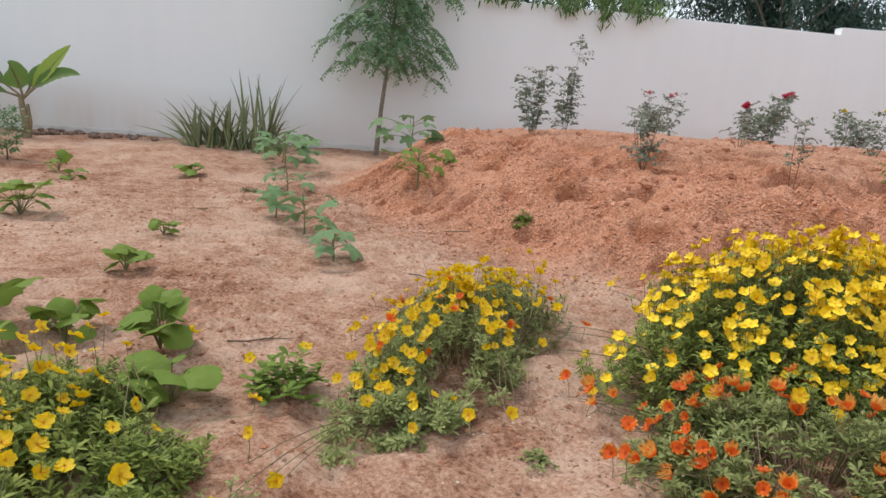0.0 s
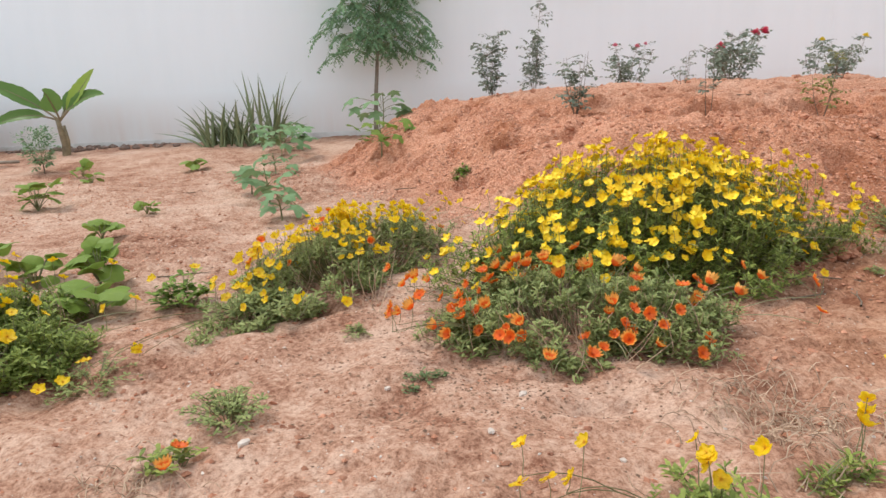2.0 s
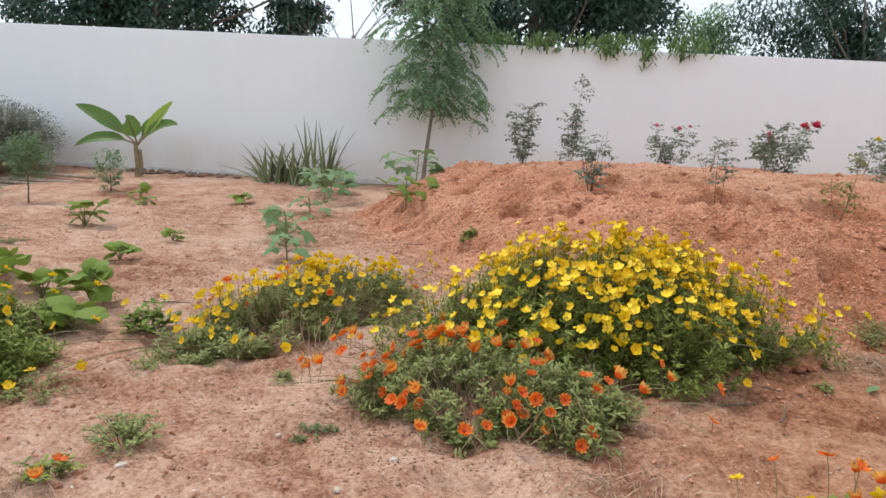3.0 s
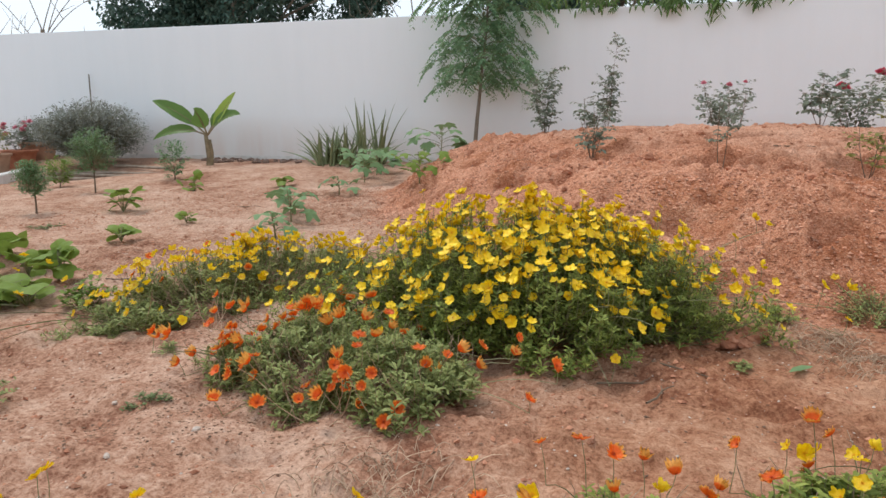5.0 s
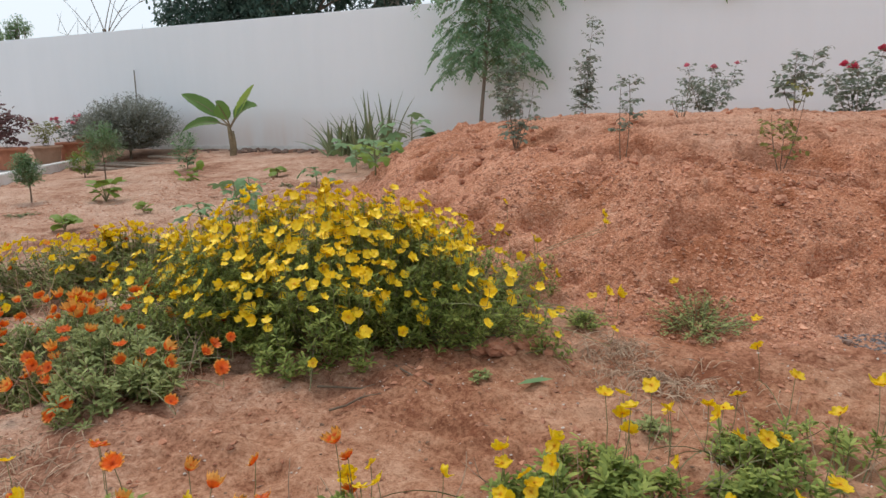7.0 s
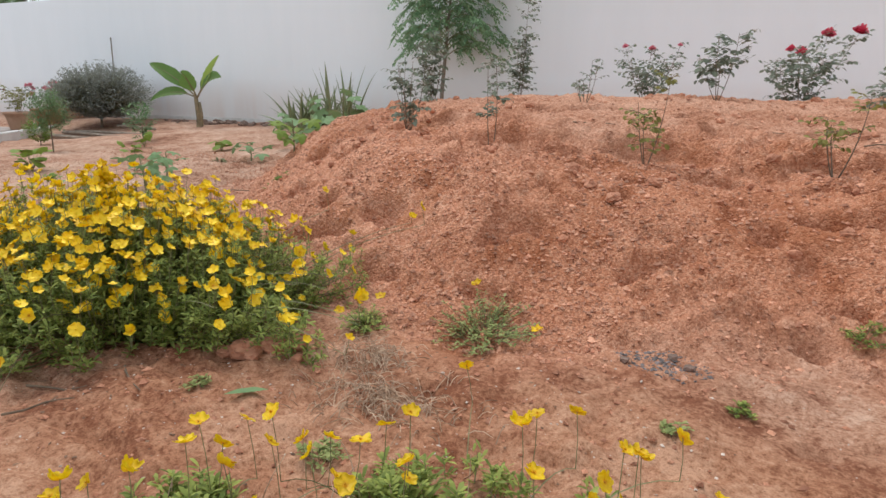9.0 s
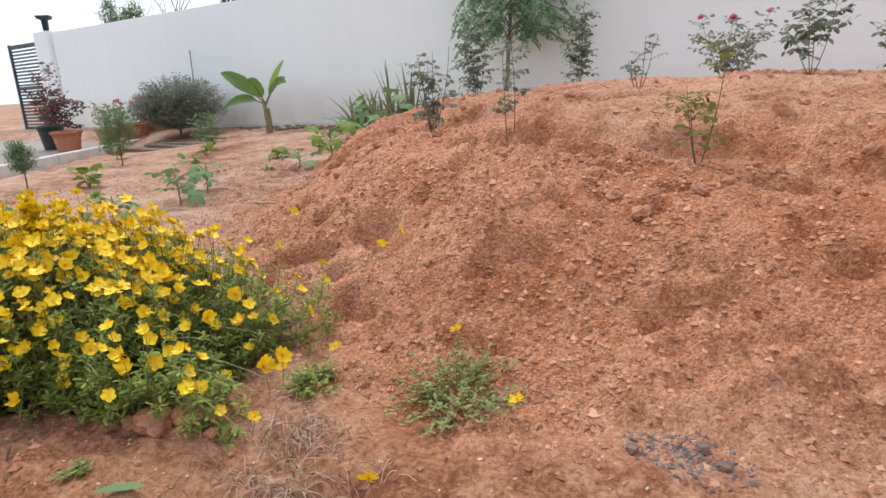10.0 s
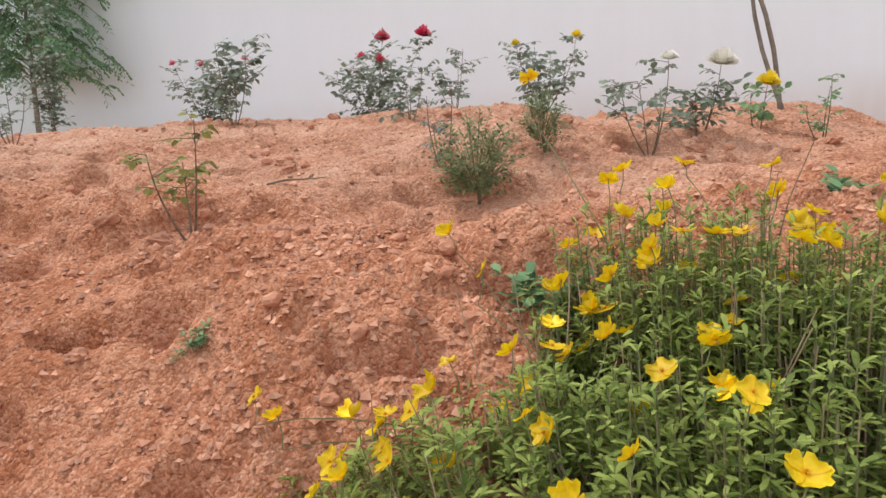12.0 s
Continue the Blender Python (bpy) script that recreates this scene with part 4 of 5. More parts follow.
# ---- slender saplings and shrubs ----
def shrub(name, x, y, h, stems, width, leaves, leaf, mat, seed, label, category="shrub", group="", blooms=(), start=0.25, stem_mat=None, thick=0.004, bloom_size=1.3):
    """Several stems bowing outwards with leaf-bearing twigs; blooms: kinds, one at each highest tip."""
    r = random.Random(seed)
    top = thing(name, x, y, gz(x, y) - 0.02, label, category, group)
    lf = Soup()
    tips = []
    for i in range(stems):
        st = Soup()
        a = 2 * math.pi * i / stems + r.uniform(-0.5, 0.5)
        hh = h * (1.0 if i == 0 else r.uniform(0.55, 0.97))
        e = width * r.uniform(0.3, 1.0)
        tip = Vector((e * math.cos(a), e * math.sin(a), hh))
        root = Vector((0.012 * math.cos(a), 0.012 * math.sin(a), 0))
        pts = curve_points(root, tip, (0.12 * e * math.cos(a) + r.uniform(-0.03, 0.03) * h, 0.12 * e * math.sin(a) + r.uniform(-0.03, 0.03) * h, 0), 7)
        st.tube(pts, thick, thick * 0.35, 5)
        tips.append((tip, (pts[-1] - pts[-2]).normalized()))
        for k in range(max(2, int(1.45 * leaves / stems / 5))):
            t = (start + (1 - start) * r.random() ** 0.85) * 5.999
            p = pts[int(t)].lerp(pts[int(t) + 1], t - int(t))
            b = r.uniform(0, 6.28)
            ln = leaf * r.uniform(1.3, 3.4)
            way = Vector((math.cos(b), math.sin(b), r.uniform(-0.2, 0.8))).normalized()
            q = p + way * ln
            st.tube([p, p.lerp(q, 0.5) + Vector((0, 0, 0.006)), q], 0.0018, 0.001, 3)
            for j in range(5):
                u = (0.45, 0.45, 0.75, 0.75, 1.0)[j]
                side = way.cross(Vector((0, 0, 1))).normalized() * (0 if j == 4 else (-1) ** j)
                out = (way * 0.5 + side + Vector((0, 0, r.uniform(-0.7, 0.3)))).normalized()
                ll = 0.86 * leaf * r.uniform(0.75, 1.3)
                lf.leaf(p.lerp(q, u), out, (r.uniform(-0.7, 0.7), r.uniform(-1.0, 0.3), 1), ll, ll * 0.72, 0.2, 0.25)
        part("stem", st.mesh("stem", stem_mat or TWIG), top)
    part("foliage", lf.mesh("foliage", mat), top, kind="stuff")
    tips.sort(key=lambda q: -q[0].z)
    for i, kind in enumerate(blooms):
        tip, way = tips[i % len(tips)]
        part(kind + "_bloom", BLOOMS[kind][i % 2], top, "", Matrix.Translation(tip) @ upright((way.x * 0.8, way.y * 0.8 - 0.45, 1), r.uniform(0, 360)) @ Matrix.Diagonal((bloom_size, bloom_size, bloom_size * (0.8 if kind == "white" else 1.0), 1)) @ Matrix.Scale(r.uniform(0.8, 1.1), 4))
    return top


def fluffy(name, x, y, h, low, rx, leaves, leaf, mat, seed, label, category, group="", z=None, trunk=0.012):
    """A soft rounded crown of fine twigs and small leaves from height low up to h, on a short trunk."""
    r = random.Random(seed)
    top = thing(name, x, y, (gz(x, y) if z is None else z) - 0.02, label, category, group)
    lf, st = Soup(), Soup()
    st.tube([(0, 0, 0), (0.01, 0, low * 0.6), (0, 0.01, low + 0.25 * (h - low))], trunk, trunk * 0.6, 6)
    part("trunk", st.mesh("trunk", TWIG), top)
    tw = Soup()
    mid, rz = 0.5 * (h + low), 0.5 * (h - low)
    n = max(30, leaves // 14)
    lobes = [(Vector((r.gauss(0, 1), r.gauss(0, 1), r.gauss(0, 1))).normalized(), r.uniform(-0.22, 0.3)) for _ in range(9)]
    for i in range(n):
        d = Vector((r.gauss(0, 1), r.gauss(0, 1), r.gauss(0, 1) + 0.2)).normalized()
        k = r.uniform(0.5, 1.0) ** 0.6 * (1 + sum(w * max(0, d.dot(v)) ** 4 for v, w in lobes))
        tip = Vector((rx * k * d.x, rx * k * d.y, mid + rz * k * d.z))
        base = Vector((0.25 * tip.x, 0.25 * tip.y, low + 0.35 * (tip.z - low)))
        pts = curve_points(base, tip, (0, 0, 0.02), 4)
        tw.tube(pts, 0.0016, 0.0008, 3)
        for j in range(14):
            t = (0.25 + 0.75 * r.random()) * 2.999
            p = pts[int(t)].lerp(pts[int(t) + 1], t - int(t))
            b = r.uniform(0, 6.28)
            ll = leaf * r.uniform(0.7, 1.4)
            out = Vector((math.cos(b), math.sin(b), r.uniform(-0.4, 0.9))) + d * 0.7
            lf.blade(p + out * 0.4 * leaf, out, (0, r.uniform(-0.6, 0.2), 1), ll, ll * 0.5)
    part("twig", tw.mesh("twig", STEM), top, kind="stuff")
    part("foliage", lf.mesh("foliage", mat), top, kind="stuff")
    return top


ROSES = "rose bushes on the heap"
shrub("rose_bush", 2.05, 7.0, 0.78, 6, 0.20, 420, 0.050, ROSE_LEAF, 101, "slender rose bush with small dark leaves and no flowers", group=ROSES, start=0.12)
shrub("rose_bush", 2.74, 7.9, 1.15, 4, 0.12, 460, 0.050, ROSE_LEAF, 102, "tall narrow rose bush with small dark leaves", group=ROSES, start=0.05)
shrub("rose_bush", 2.62, 5.38, 0.60, 7, 0.24, 240, 0.046, ROSE_LEAF, 103, "low rounded grey-green rose bush without flowers", group=ROSES, start=0.1)
shrub("rose_bush", 4.08, 8.2, 0.62, 9, 0.38, 520, 0.048, ROSE_LEAF, 104, "rose bush with small pink flowers before the wall", group=ROSES, blooms=("pink",) * 3, start=0.2, bloom_size=0.95)
shrub("rose_bush", 4.88, 6.9, 0.58, 4, 0.24, 230, 0.058, ROSE_LEAF, 105, "leafy rose bush with bare lower stems", group=ROSES, start=0.4)
shrub("rose_bush", 5.60, 8.2, 0.76, 9, 0.48, 640, 0.054, ROSE_LEAF, 106, "rose bush with large red blooms", group=ROSES, blooms=("red",) * 4, start=0.15, bloom_size=1.35)
shrub("rose_bush", 6.13, 6.75, 0.36, 4, 0.16, 120, 0.045, ROSE_LEAF, 107, "small rose bush without flowers", group=ROSES, start=0.25)
shrub("rose_bush", 7.05, 8.1, 0.60, 7, 0.32, 420, 0.054, ROSE_LEAF, 108, "rose bush with two yellow blooms", group=ROSES, blooms=("yellow", "yellow"), start=0.2)
shrub("rose_bush", 7.72, 5.88, 0.36, 4, 0.14, 130, 0.046, ROSE_LEAF, 109, "rose bush with a full white bloom", group=ROSES, blooms=("white",), start=0.3, bloom_size=1.45)
shrub("rose_bush", 7.45, 5.68, 0.45, 4, 0.16, 130, 0.044, ROSE_LEAF, 110, "rose bush with a small white bloom", group=ROSES, blooms=("white",), start=0.3, bloom_size=0.95)
shrub("rose_bush", 3.60, 4.72, 0.62, 2, 0.05, 110, 0.040, ROSE_LEAF, 111, "thin young rose with a tuft of dark leaves", group=ROSES, start=0.4)
shrub("rose_bush", 4.61, 4.71, 0.54, 3, 0.14, 110, 0.040, YOUNG_LEAF, 112, "thin rose with yellowing young leaves in a watering hollow", group=ROSES, start=0.3)
shrub("rose_bush", 5.62, 4.78, 0.46, 3, 0.13, 90, 0.040, YOUNG_LEAF, 113, "nearly bare rose with a few yellowing leaves", group=ROSES, start=0.5, thick=0.005)
shrub("rose_bush", 3.92, 6.0, 0.36, 5, 0.14, 90, 0.032, ROSE_LEAF, 114, "sparse small rose with pale twigs", group=ROSES, start=0.3)
shrub("rose_bush", 6.50, 5.45, 0.36, 3, 0.08, 90, 0.026, HEATH_LEAF, 116, "thin grey-green seedling with fine leaves", group=ROSES)
shrub("rose_bush", 6.35, 7.6, 0.48, 4, 0.22, 150, 0.048, ROSE_LEAF, 117, "loose rose bush with few dark leaves", group=ROSES, start=0.3)
shrub("marigold", 8.10, 6.2, 0.28, 2, 0.10, 50, 0.048, BLUE_LEAF, 118, "single plant with one flat yellow bloom", "flower", blooms=("yellow",), start=0.2, bloom_size=1.5)
shrub("marigold", 8.34, 6.0, 0.34, 3, 0.08, 90, 0.026, BLUE_LEAF, 119, "small feathery grey-green plant", "flower", start=0.2)
fluffy("fine_leaved_shrub", 6.67, 5.14, 0.38, 0.05, 0.22, 2000, 0.018, GRASS, 120, "small fluffy green shrub in a watering hollow", "shrub")
fluffy("fine_leaved_shrub", 6.95, 5.55, 0.32, 0.04, 0.15, 1000, 0.018, GRASS, 121, "small fluffy grey-green shrub", "shrub")
fluffy("sapling", -3.45, 5.20, 0.62, 0.24, 0.19, 3000, 0.024, BLUE_LEAF, 122, "small dense sapling with fine bluish leaves", "tree", "garden saplings")
fluffy("sapling", -4.20, 6.90, 0.95, 0.34, 0.32, 3200, 0.027, BLUE_LEAF, 123, "slim sapling with fine bluish leaves", "tree", "garden saplings")
fluffy("sapling", -3.95, 8.3, 0.72, 0.10, 0.26, 700, 0.046, BLUE_LEAF, 124, "loose bluish sapling near the banana plant", "tree", "garden saplings")
fluffy("sapling", -5.4, 7.5, 0.50, 0.08, 0.26, 900, 0.04, BROAD_LEAF, 125, "low bushy sapling with green leaves", "tree", "garden saplings")
fluffy("heath_bush", -6.95, 9.85, 1.34, 0.22, 1.12, 22000, 0.042, HEATH_LEAF, 126, "wide fluffy grey-green bush before the wall", "bush", trunk=0.03)


# ---- aloe clump ----
def aloe(x, y, count, seed, label):
    r = random.Random(seed)
    z0 = gz(x, y)
    top = thing("aloe_clump", x, y, z0, label, "aloe")
    for i in range(count):
        cx, cy = r.uniform(-0.62, 0.55), r.uniform(-0.22, 0.22)
        tall = cx > 0.12 and r.random() < 0.35
        ln = r.uniform(0.95, 1.25) if tall else r.uniform(0.5, 0.9)
        a = r.uniform(0, 6.28)
        out = (r.uniform(0.2, 0.5) if tall else r.uniform(0.35, 0.85)) * ln
        dx, dy = math.cos(a) * out + 0.30 * cx, math.sin(a) * out * 0.6
        zc = gz(x + cx, y + cy) - z0 - 0.03
        s = Soup()
        pts = curve_points((cx, cy, zc), (cx + dx, cy + dy, zc + math.sqrt(max(ln * ln - dx * dx - dy * dy, 0.05))), (-0.10 * dx, -0.10 * dy, 0.05), 7)
        side = Vector((-dy, dx, 0)).normalized() if abs(dx) + abs(dy) > 1e-6 else Vector((1, 0, 0))
        verts, w0 = [], r.uniform(0.030, 0.045)
        for k, p in enumerate(pts):
            w = w0 * (1 - (k / 6.0) ** 1.5) + 0.001
            d = (pts[min(k + 1, 6)] - pts[max(k - 1, 0)]).normalized()
            n = side.cross(d)
            verts += [p - side * w + n * w * 0.35, p - n * w * 0.35, p + side * w + n * w * 0.35, p + n * w * 0.05]
        s.add(verts, [(k * 4 + j, k * 4 + (j + 1) % 4, k * 4 + 4 + (j + 1) % 4, k * 4 + 4 + j) for k in range(6) for j in range(4)])
        part("leaf", s.mesh("leaf", ALOE_LEAF, True), top)


aloe(-1.66, 10.2, 80, 131, "large clump of spiky grey-green aloe by the wall")


# ---- banana plant ----
def banana(x, y):
    r = random.Random(141)
    z0 = gz(x, y)
    top = thing("banana_plant", x, y, z0 - 0.02, "young banana plant with four broad leaves by the wall", "banana plant")
    s = Soup()
    s.tube([(0, 0, 0), (0.01, 0, 0.2), (-0.02, 0, 0.42), (-0.04, 0, 0.60)], 0.062, 0.034, 12)
    s.tube([(0.03, 0.02, 0.0), (0.06, 0.02, 0.25), (0.04, 0.01, 0.5)], 0.035, 0.022, 8)
    part("trunk", s.mesh("trunk", BANANA_STEM, True), top)
    spec = [((-1.02, -0.15, 1.22), 0.135, BANANA_LEAF, 0.08), ((0.68, -0.05, 1.36), 0.12, BANANA_YOUNG, 0.0), ((0.84, -0.20, 0.96), 0.12, BANANA_LEAF, 0.12),
            ((-1.00, -0.25, 0.50), 0.11, BANANA_LEAF, 0.14), ((-0.02, -0.34, 1.06), 0.16, BANANA_LEAF, 0.06), ((0.30, 0.3, 1.05), 0.11, BANANA_LEAF, 0.10)]
    for tip, width, mat, sag in spec:
        base, tip = Vector((0, 0, 0.58)), Vector(tip)
        n = 18
        line = curve_points(base, tip, (0, 0, sag), n)
        blade, stalk = Soup(), Soup()
        verts = []
        for k, p in enumerate(line):
            t = max(0.0, (k / (n - 1) - 0.22) / 0.78)
            w = width * (math.sin(math.pi * min(1, t ** 0.75)) ** 0.7 if 0 < t < 1 else 0.02) * r.uniform(0.95, 1.05) + 0.002
            d = (line[min(k + 1, n - 1)] - line[max(k - 1, 0)]).normalized()
            side = d.cross(Vector((0.1, -0.75, 0.62))).normalized()
            up = side.cross(d)
            verts += [p - side * w + up * w * (0.35 + 0.06 * (-1) ** k), p - side * w * 0.5 + up * w * 0.22, p, p + side * w * 0.5 + up * w * 0.22, p + side * w + up * w * (0.35 - 0.06 * (-1) ** k)]
        blade.add(verts, [(k * 5 + j, k * 5 + j + 1, k * 5 + j + 6, k * 5 + j + 5) for k in range(3, n - 1) for j in range(4)])
        stalk.tube([p - Vector((0, 0, 0.006)) for p in line], 0.018, 0.004, 5)
        leaf = part("leaf", blade.mesh("leaf", mat, True), top, "broad pale green leaf" if mat is BANANA_YOUNG else "")
        part("midrib", stalk.mesh("midrib", BANANA_STEM, True), leaf)


banana(-4.55, 10.15)


# ---- feathery young tree by the wall ----
def feather_tree(x, y):
    r = random.Random(151)
    z0 = gz(x, y)
    top = thing("feathery_tree", x, y, z0 - 0.03, "young tree with a thin trunk and drooping feathery leaves", "tree")
    trunk, lf = Soup(), Soup()
    trunk.tube([(0, 0, 0), (0.02, 0, 0.4), (0.05, 0, 0.8), (0.09, 0.0, 1.2), (0.14, 0, 1.7), (0.2, 0, 2.3), (0.24, 0, 3.0), (0.3, 0, 3.5)], 0.042, 0.012, 8)
    for i in range(90):
        limb = Soup()
        z = 1.25 + 2.6 * (i + r.random()) / 90
        a = 2.4 * i + r.uniform(-0.5, 0.5)
        base = Vector((0.08 + 0.05 * (z - 1.1), 0, z))
        reach = (1.02 + 0.22 * math.sin((z - 1.5) / 2.4 * math.pi)) * r.uniform(0.45, 1.05)
        tip = base + Vector((reach * math.cos(a), reach * 0.8 * math.sin(a), r.uniform(0.10, 0.42) - 0.42 * reach))
        pts = curve_points(base, tip, (0, 0, 0.22), 7)
        limb.tube(pts, 0.009, 0.003, 4)
        for j in range(11):
            t = r.uniform(1.0, 5.99)
            p = pts[int(t)].lerp(pts[int(t) + 1], t - int(t))
            b = a + r.uniform(-1.7, 1.7)
            ln = r.uniform(0.18, 0.36)
            q = p + Vector((ln * 0.75 * math.cos(b), ln * 0.75 * math.sin(b), -ln * r.uniform(0.3, 1.0)))
            fr = curve_points(p, q, (0, 0, 0.06), 4)
            limb.tube(fr, 0.002, 0.001, 3)
            for k in range(14):
                u = min(0.2 + 2.8 * k / 13, 2.999)
                w = fr[int(u)].lerp(fr[int(u) + 1], u - int(u))
                side = (q - p).cross(Vector((0, 0, 1))).normalized() * (-1) ** k
                ll = r.uniform(0.045, 0.08)
                lf.leaf(w, side + (q - p).normalized() * 0.5 + Vector((0, 0, r.uniform(-0.7, 0.1))), (r.uniform(-0.3, 0.3), r.uniform(-0.8, 0.3), 1), ll, ll * 0.48, 0.1, 0.2)
        part("limb", limb.mesh("limb", STEM), top)
    part("trunk", trunk.mesh("trunk", BARK, True), top)
    part("crown", lf.mesh("crown", FEATHER_LEAF), top, kind="stuff")


feather_tree(0.50, 10.45)


# ---- leaning sapling with two twisted stems ----
def twisted_sapling(x, y):
    r = random.Random(161)
    top = thing("bare_sapling", x, y, gz(x, y) - 0.02, "tall bare sapling with two twisted thin stems", "tree")
    for k in range(2):
        s = Soup()
        s.tube([(0.035 * math.sin(t * 1.6 + k * 3) - 0.11 * t, 0.03 * math.cos(t * 1.6 + k * 3), 0.42 * t) for t in np.arange(0, 5.6, 0.5)], 0.016, 0.007, 6)
        part("stem", s.mesh("stem", BARK, True), top)
    lf = Soup()
    for i in range(70):
        t = r.uniform(3.2, 5.6)
        b = r.uniform(0, 6.28)
        lf.leaf((-0.11 * t + 0.03 * math.cos(b), 0.03 * math.sin(b), 0.42 * t), (math.cos(b), math.sin(b), -0.3), (0, 0, 1), 0.06, 0.03)
    part("foliage", lf.mesh("foliage", YOUNG_LEAF), top)


twisted_sapling(8.52, 7.0)


# ---- trees behind the wall ----
def big_tree(x, y, h, rx, ry, rz, zc, leaves, leaf, mat, seed, label, slim=0.4):
    r = random.Random(seed)
    top = thing("garden_tree", x, y, gz(x, y) - 0.05, label, "tree", "trees behind the wall")
    s, lf = Soup(), Soup()
    s.tube([(0, 0, 0), (0.08, 0.02, h * 0.25), (-0.05, 0, h * 0.5), (0.05, 0, h * 0.8)], 0.16, 0.05, 9)
    clumps = []
    for i in range(max(14, int(24 * rx))):
        a, u = r.uniform(0, 6.28), r.uniform(-1, 1)
        k = r.uniform(0.45, 1.0)
        c = Vector((rx * k * math.sqrt(1 - u * u) * math.cos(a), ry * k * math.sqrt(1 - u * u) * math.sin(a), zc + rz * k * u))
        clumps.append((c, min(r.uniform(0.4, 0.85), 0.7 * rx)))
        if i < 18:
            s.tube(curve_points((0, 0, h * r.uniform(0.2, 0.6)), c, (0, 0, -0.2), 5), 0.05, 0.012, 5)
    for i in range(leaves):
        c, rad = clumps[i % len(clumps)]
        d = Vector((r.gauss(0, 1), r.gauss(0, 1), r.gauss(0, 1))).normalized() * rad * r.uniform(0.3, 1.05)
        b = r.uniform(0, 6.28)
        lf.blade(c + d, (math.cos(b), math.sin(b), r.uniform(-1.0, 0.3)), (r.uniform(-0.5, 0.5), r.uniform(-0.5, 0.5), 1), leaf * r.uniform(0.7, 1.3), leaf * slim, 0.3)
    part("trunk", s.mesh("trunk", BARK, True), top)
    part("crown", lf.mesh("crown", mat), top)


big_tree(-6.4, 14.4, 6.6, 4.6, 1.6, 2.3, 4.6, 46000, 0.15, DARK_LEAF, 171, "dense dark green tree behind the wall", 0.42)
big_tree(2.5, 14.0, 6.4, 3.2, 1.5, 2.1, 4.4, 30000, 0.16, DARK_LEAF, 172, "dense dark green tree overhanging the wall", 0.38)
big_tree(10.0, 14.2, 6.2, 2.9, 1.4, 2.0, 4.3, 22000, 0.17, DARK_LEAF, 173, "bushy dark tree with long narrow leaves", 0.24)
big_tree(15.4, 13.8, 5.8, 2.6, 1.4, 1.6, 4.1, 6000, 0.19, DARK_LEAF, 174, "bushy dark tree with long narrow leaves", 0.24)
big_tree(6.5, 15.4, 4.2, 0.75, 0.6, 0.8, 3.6, 3600, 0.10, FEATHER_LEAF, 177, "small round pale green tree behind the wall", 0.4)
big_tree(-24.3, 20.0, 6.0, 0.45, 0.45, 1.1, 4.5, 1500, 0.12, BLUE_LEAF, 175, "slender pale tree far behind the wall")
big_tree(-26.6, 20.4, 6.0, 0.45, 0.45, 1.1, 4.6, 1500, 0.12, BLUE_LEAF, 176, "slender pale tree far behind the wall")


def bare_branches(x, y):
    r = random.Random(181)
    top = thing("bare_tree", x, y, gz(x, y) - 0.05, "leafless tree with thin bare branches behind the wall", "tree", "trees behind the wall")
    s = Soup()
    s.tube([(0, 0, 0), (0.1, 0, 1.5), (0, 0, 3.0)], 0.09, 0.05, 7)
    for i in range(9):
        a, z = r.uniform(0, 6.28), r.uniform(1.8, 3.0)
        tip = Vector((1.5 * math.cos(a), 0.7 * math.sin(a), z + r.uniform(0.6, 2.0)))
        pts = curve_points((0, 0, z), tip, (0, 0, 0.15), 6)
        s.tube(pts, 0.014, 0.004, 5)
        for k in range(5):
            p = pts[r.randint(2, 5)]
            s.tube([p, p + Vector((r.uniform(-0.5, 0.5), r.uniform(-0.3, 0.3), r.uniform(0.1, 0.6)))], 0.008, 0.003, 4)
    part("branch_work", s.mesh("branch_work", BARK), top)


bare_branches(-10.9, 13.0)
bare_branches(-1.4, 13.2)


# ---- creeper hanging over the wall ----
def creeper(x, width, hang, leaves, seed, label):
    r = random.Random(seed)
    top = thing("wall_creeper", x, WALL_Y + 0.1, WALL_TOP, label, "creeper", "creepers on the wall")
    s, lf = Soup(), Soup()
    for i in range(int(14 * width) + 3):
        px = r.uniform(-0.5, 0.5) * width
        drop = hang * r.uniform(0.3, 1.0)
        pts = [Vector((px, 0.25, 0.1)), Vector((px, 0.0, 0.16)), Vector((px + r.uniform(-0.1, 0.1), -0.17, 0.02)), Vector((px + r.uniform(-0.15, 0.15), -0.20, -drop))]
        s.tube(pts, 0.006, 0.002, 4)
        for k in range(leaves):
            t = r.uniform(0, 2.999)
            p = pts[int(t)].lerp(pts[int(t) + 1], t - int(t)) + Vector((r.uniform(-0.08, 0.08), r.uniform(-0.09, 0.02), r.uniform(-0.04, 0.2)))
            p.y = min(p.y, -0.12) if p.z < 0.02 else p.y
            b = r.uniform(0, 6.28)
            lf.leaf(p, (math.cos(b) * 0.8, -0.35 + 0.2 * math.sin(b), -0.6), (0, -0.4, 1), r.uniform(0.09, 0.20), 0.034, 0.15, 0.3)
    part("vine", s.mesh("vine", STEM), top, kind="stuff")
    part("foliage", lf.mesh("foliage", BAMBOO_LEAF), top)


creeper(4.34, 0.22, 0.34, 18, 191, "thick tuft of creeper hanging over the wall")
creeper(3.60, 0.22, 0.20, 16, 192, "small tuft of creeper hanging over the wall")
creeper(3.2, 2.2, 0.03, 8, 193, "green creeper leaves spilling over the wall top")
creeper(1.7, 0.7, 0.04, 8, 194, "green creeper leaves spilling over the wall top")
creeper(5.2, 0.9, 0.06, 8, 195, "green creeper leaves spilling over the wall top")


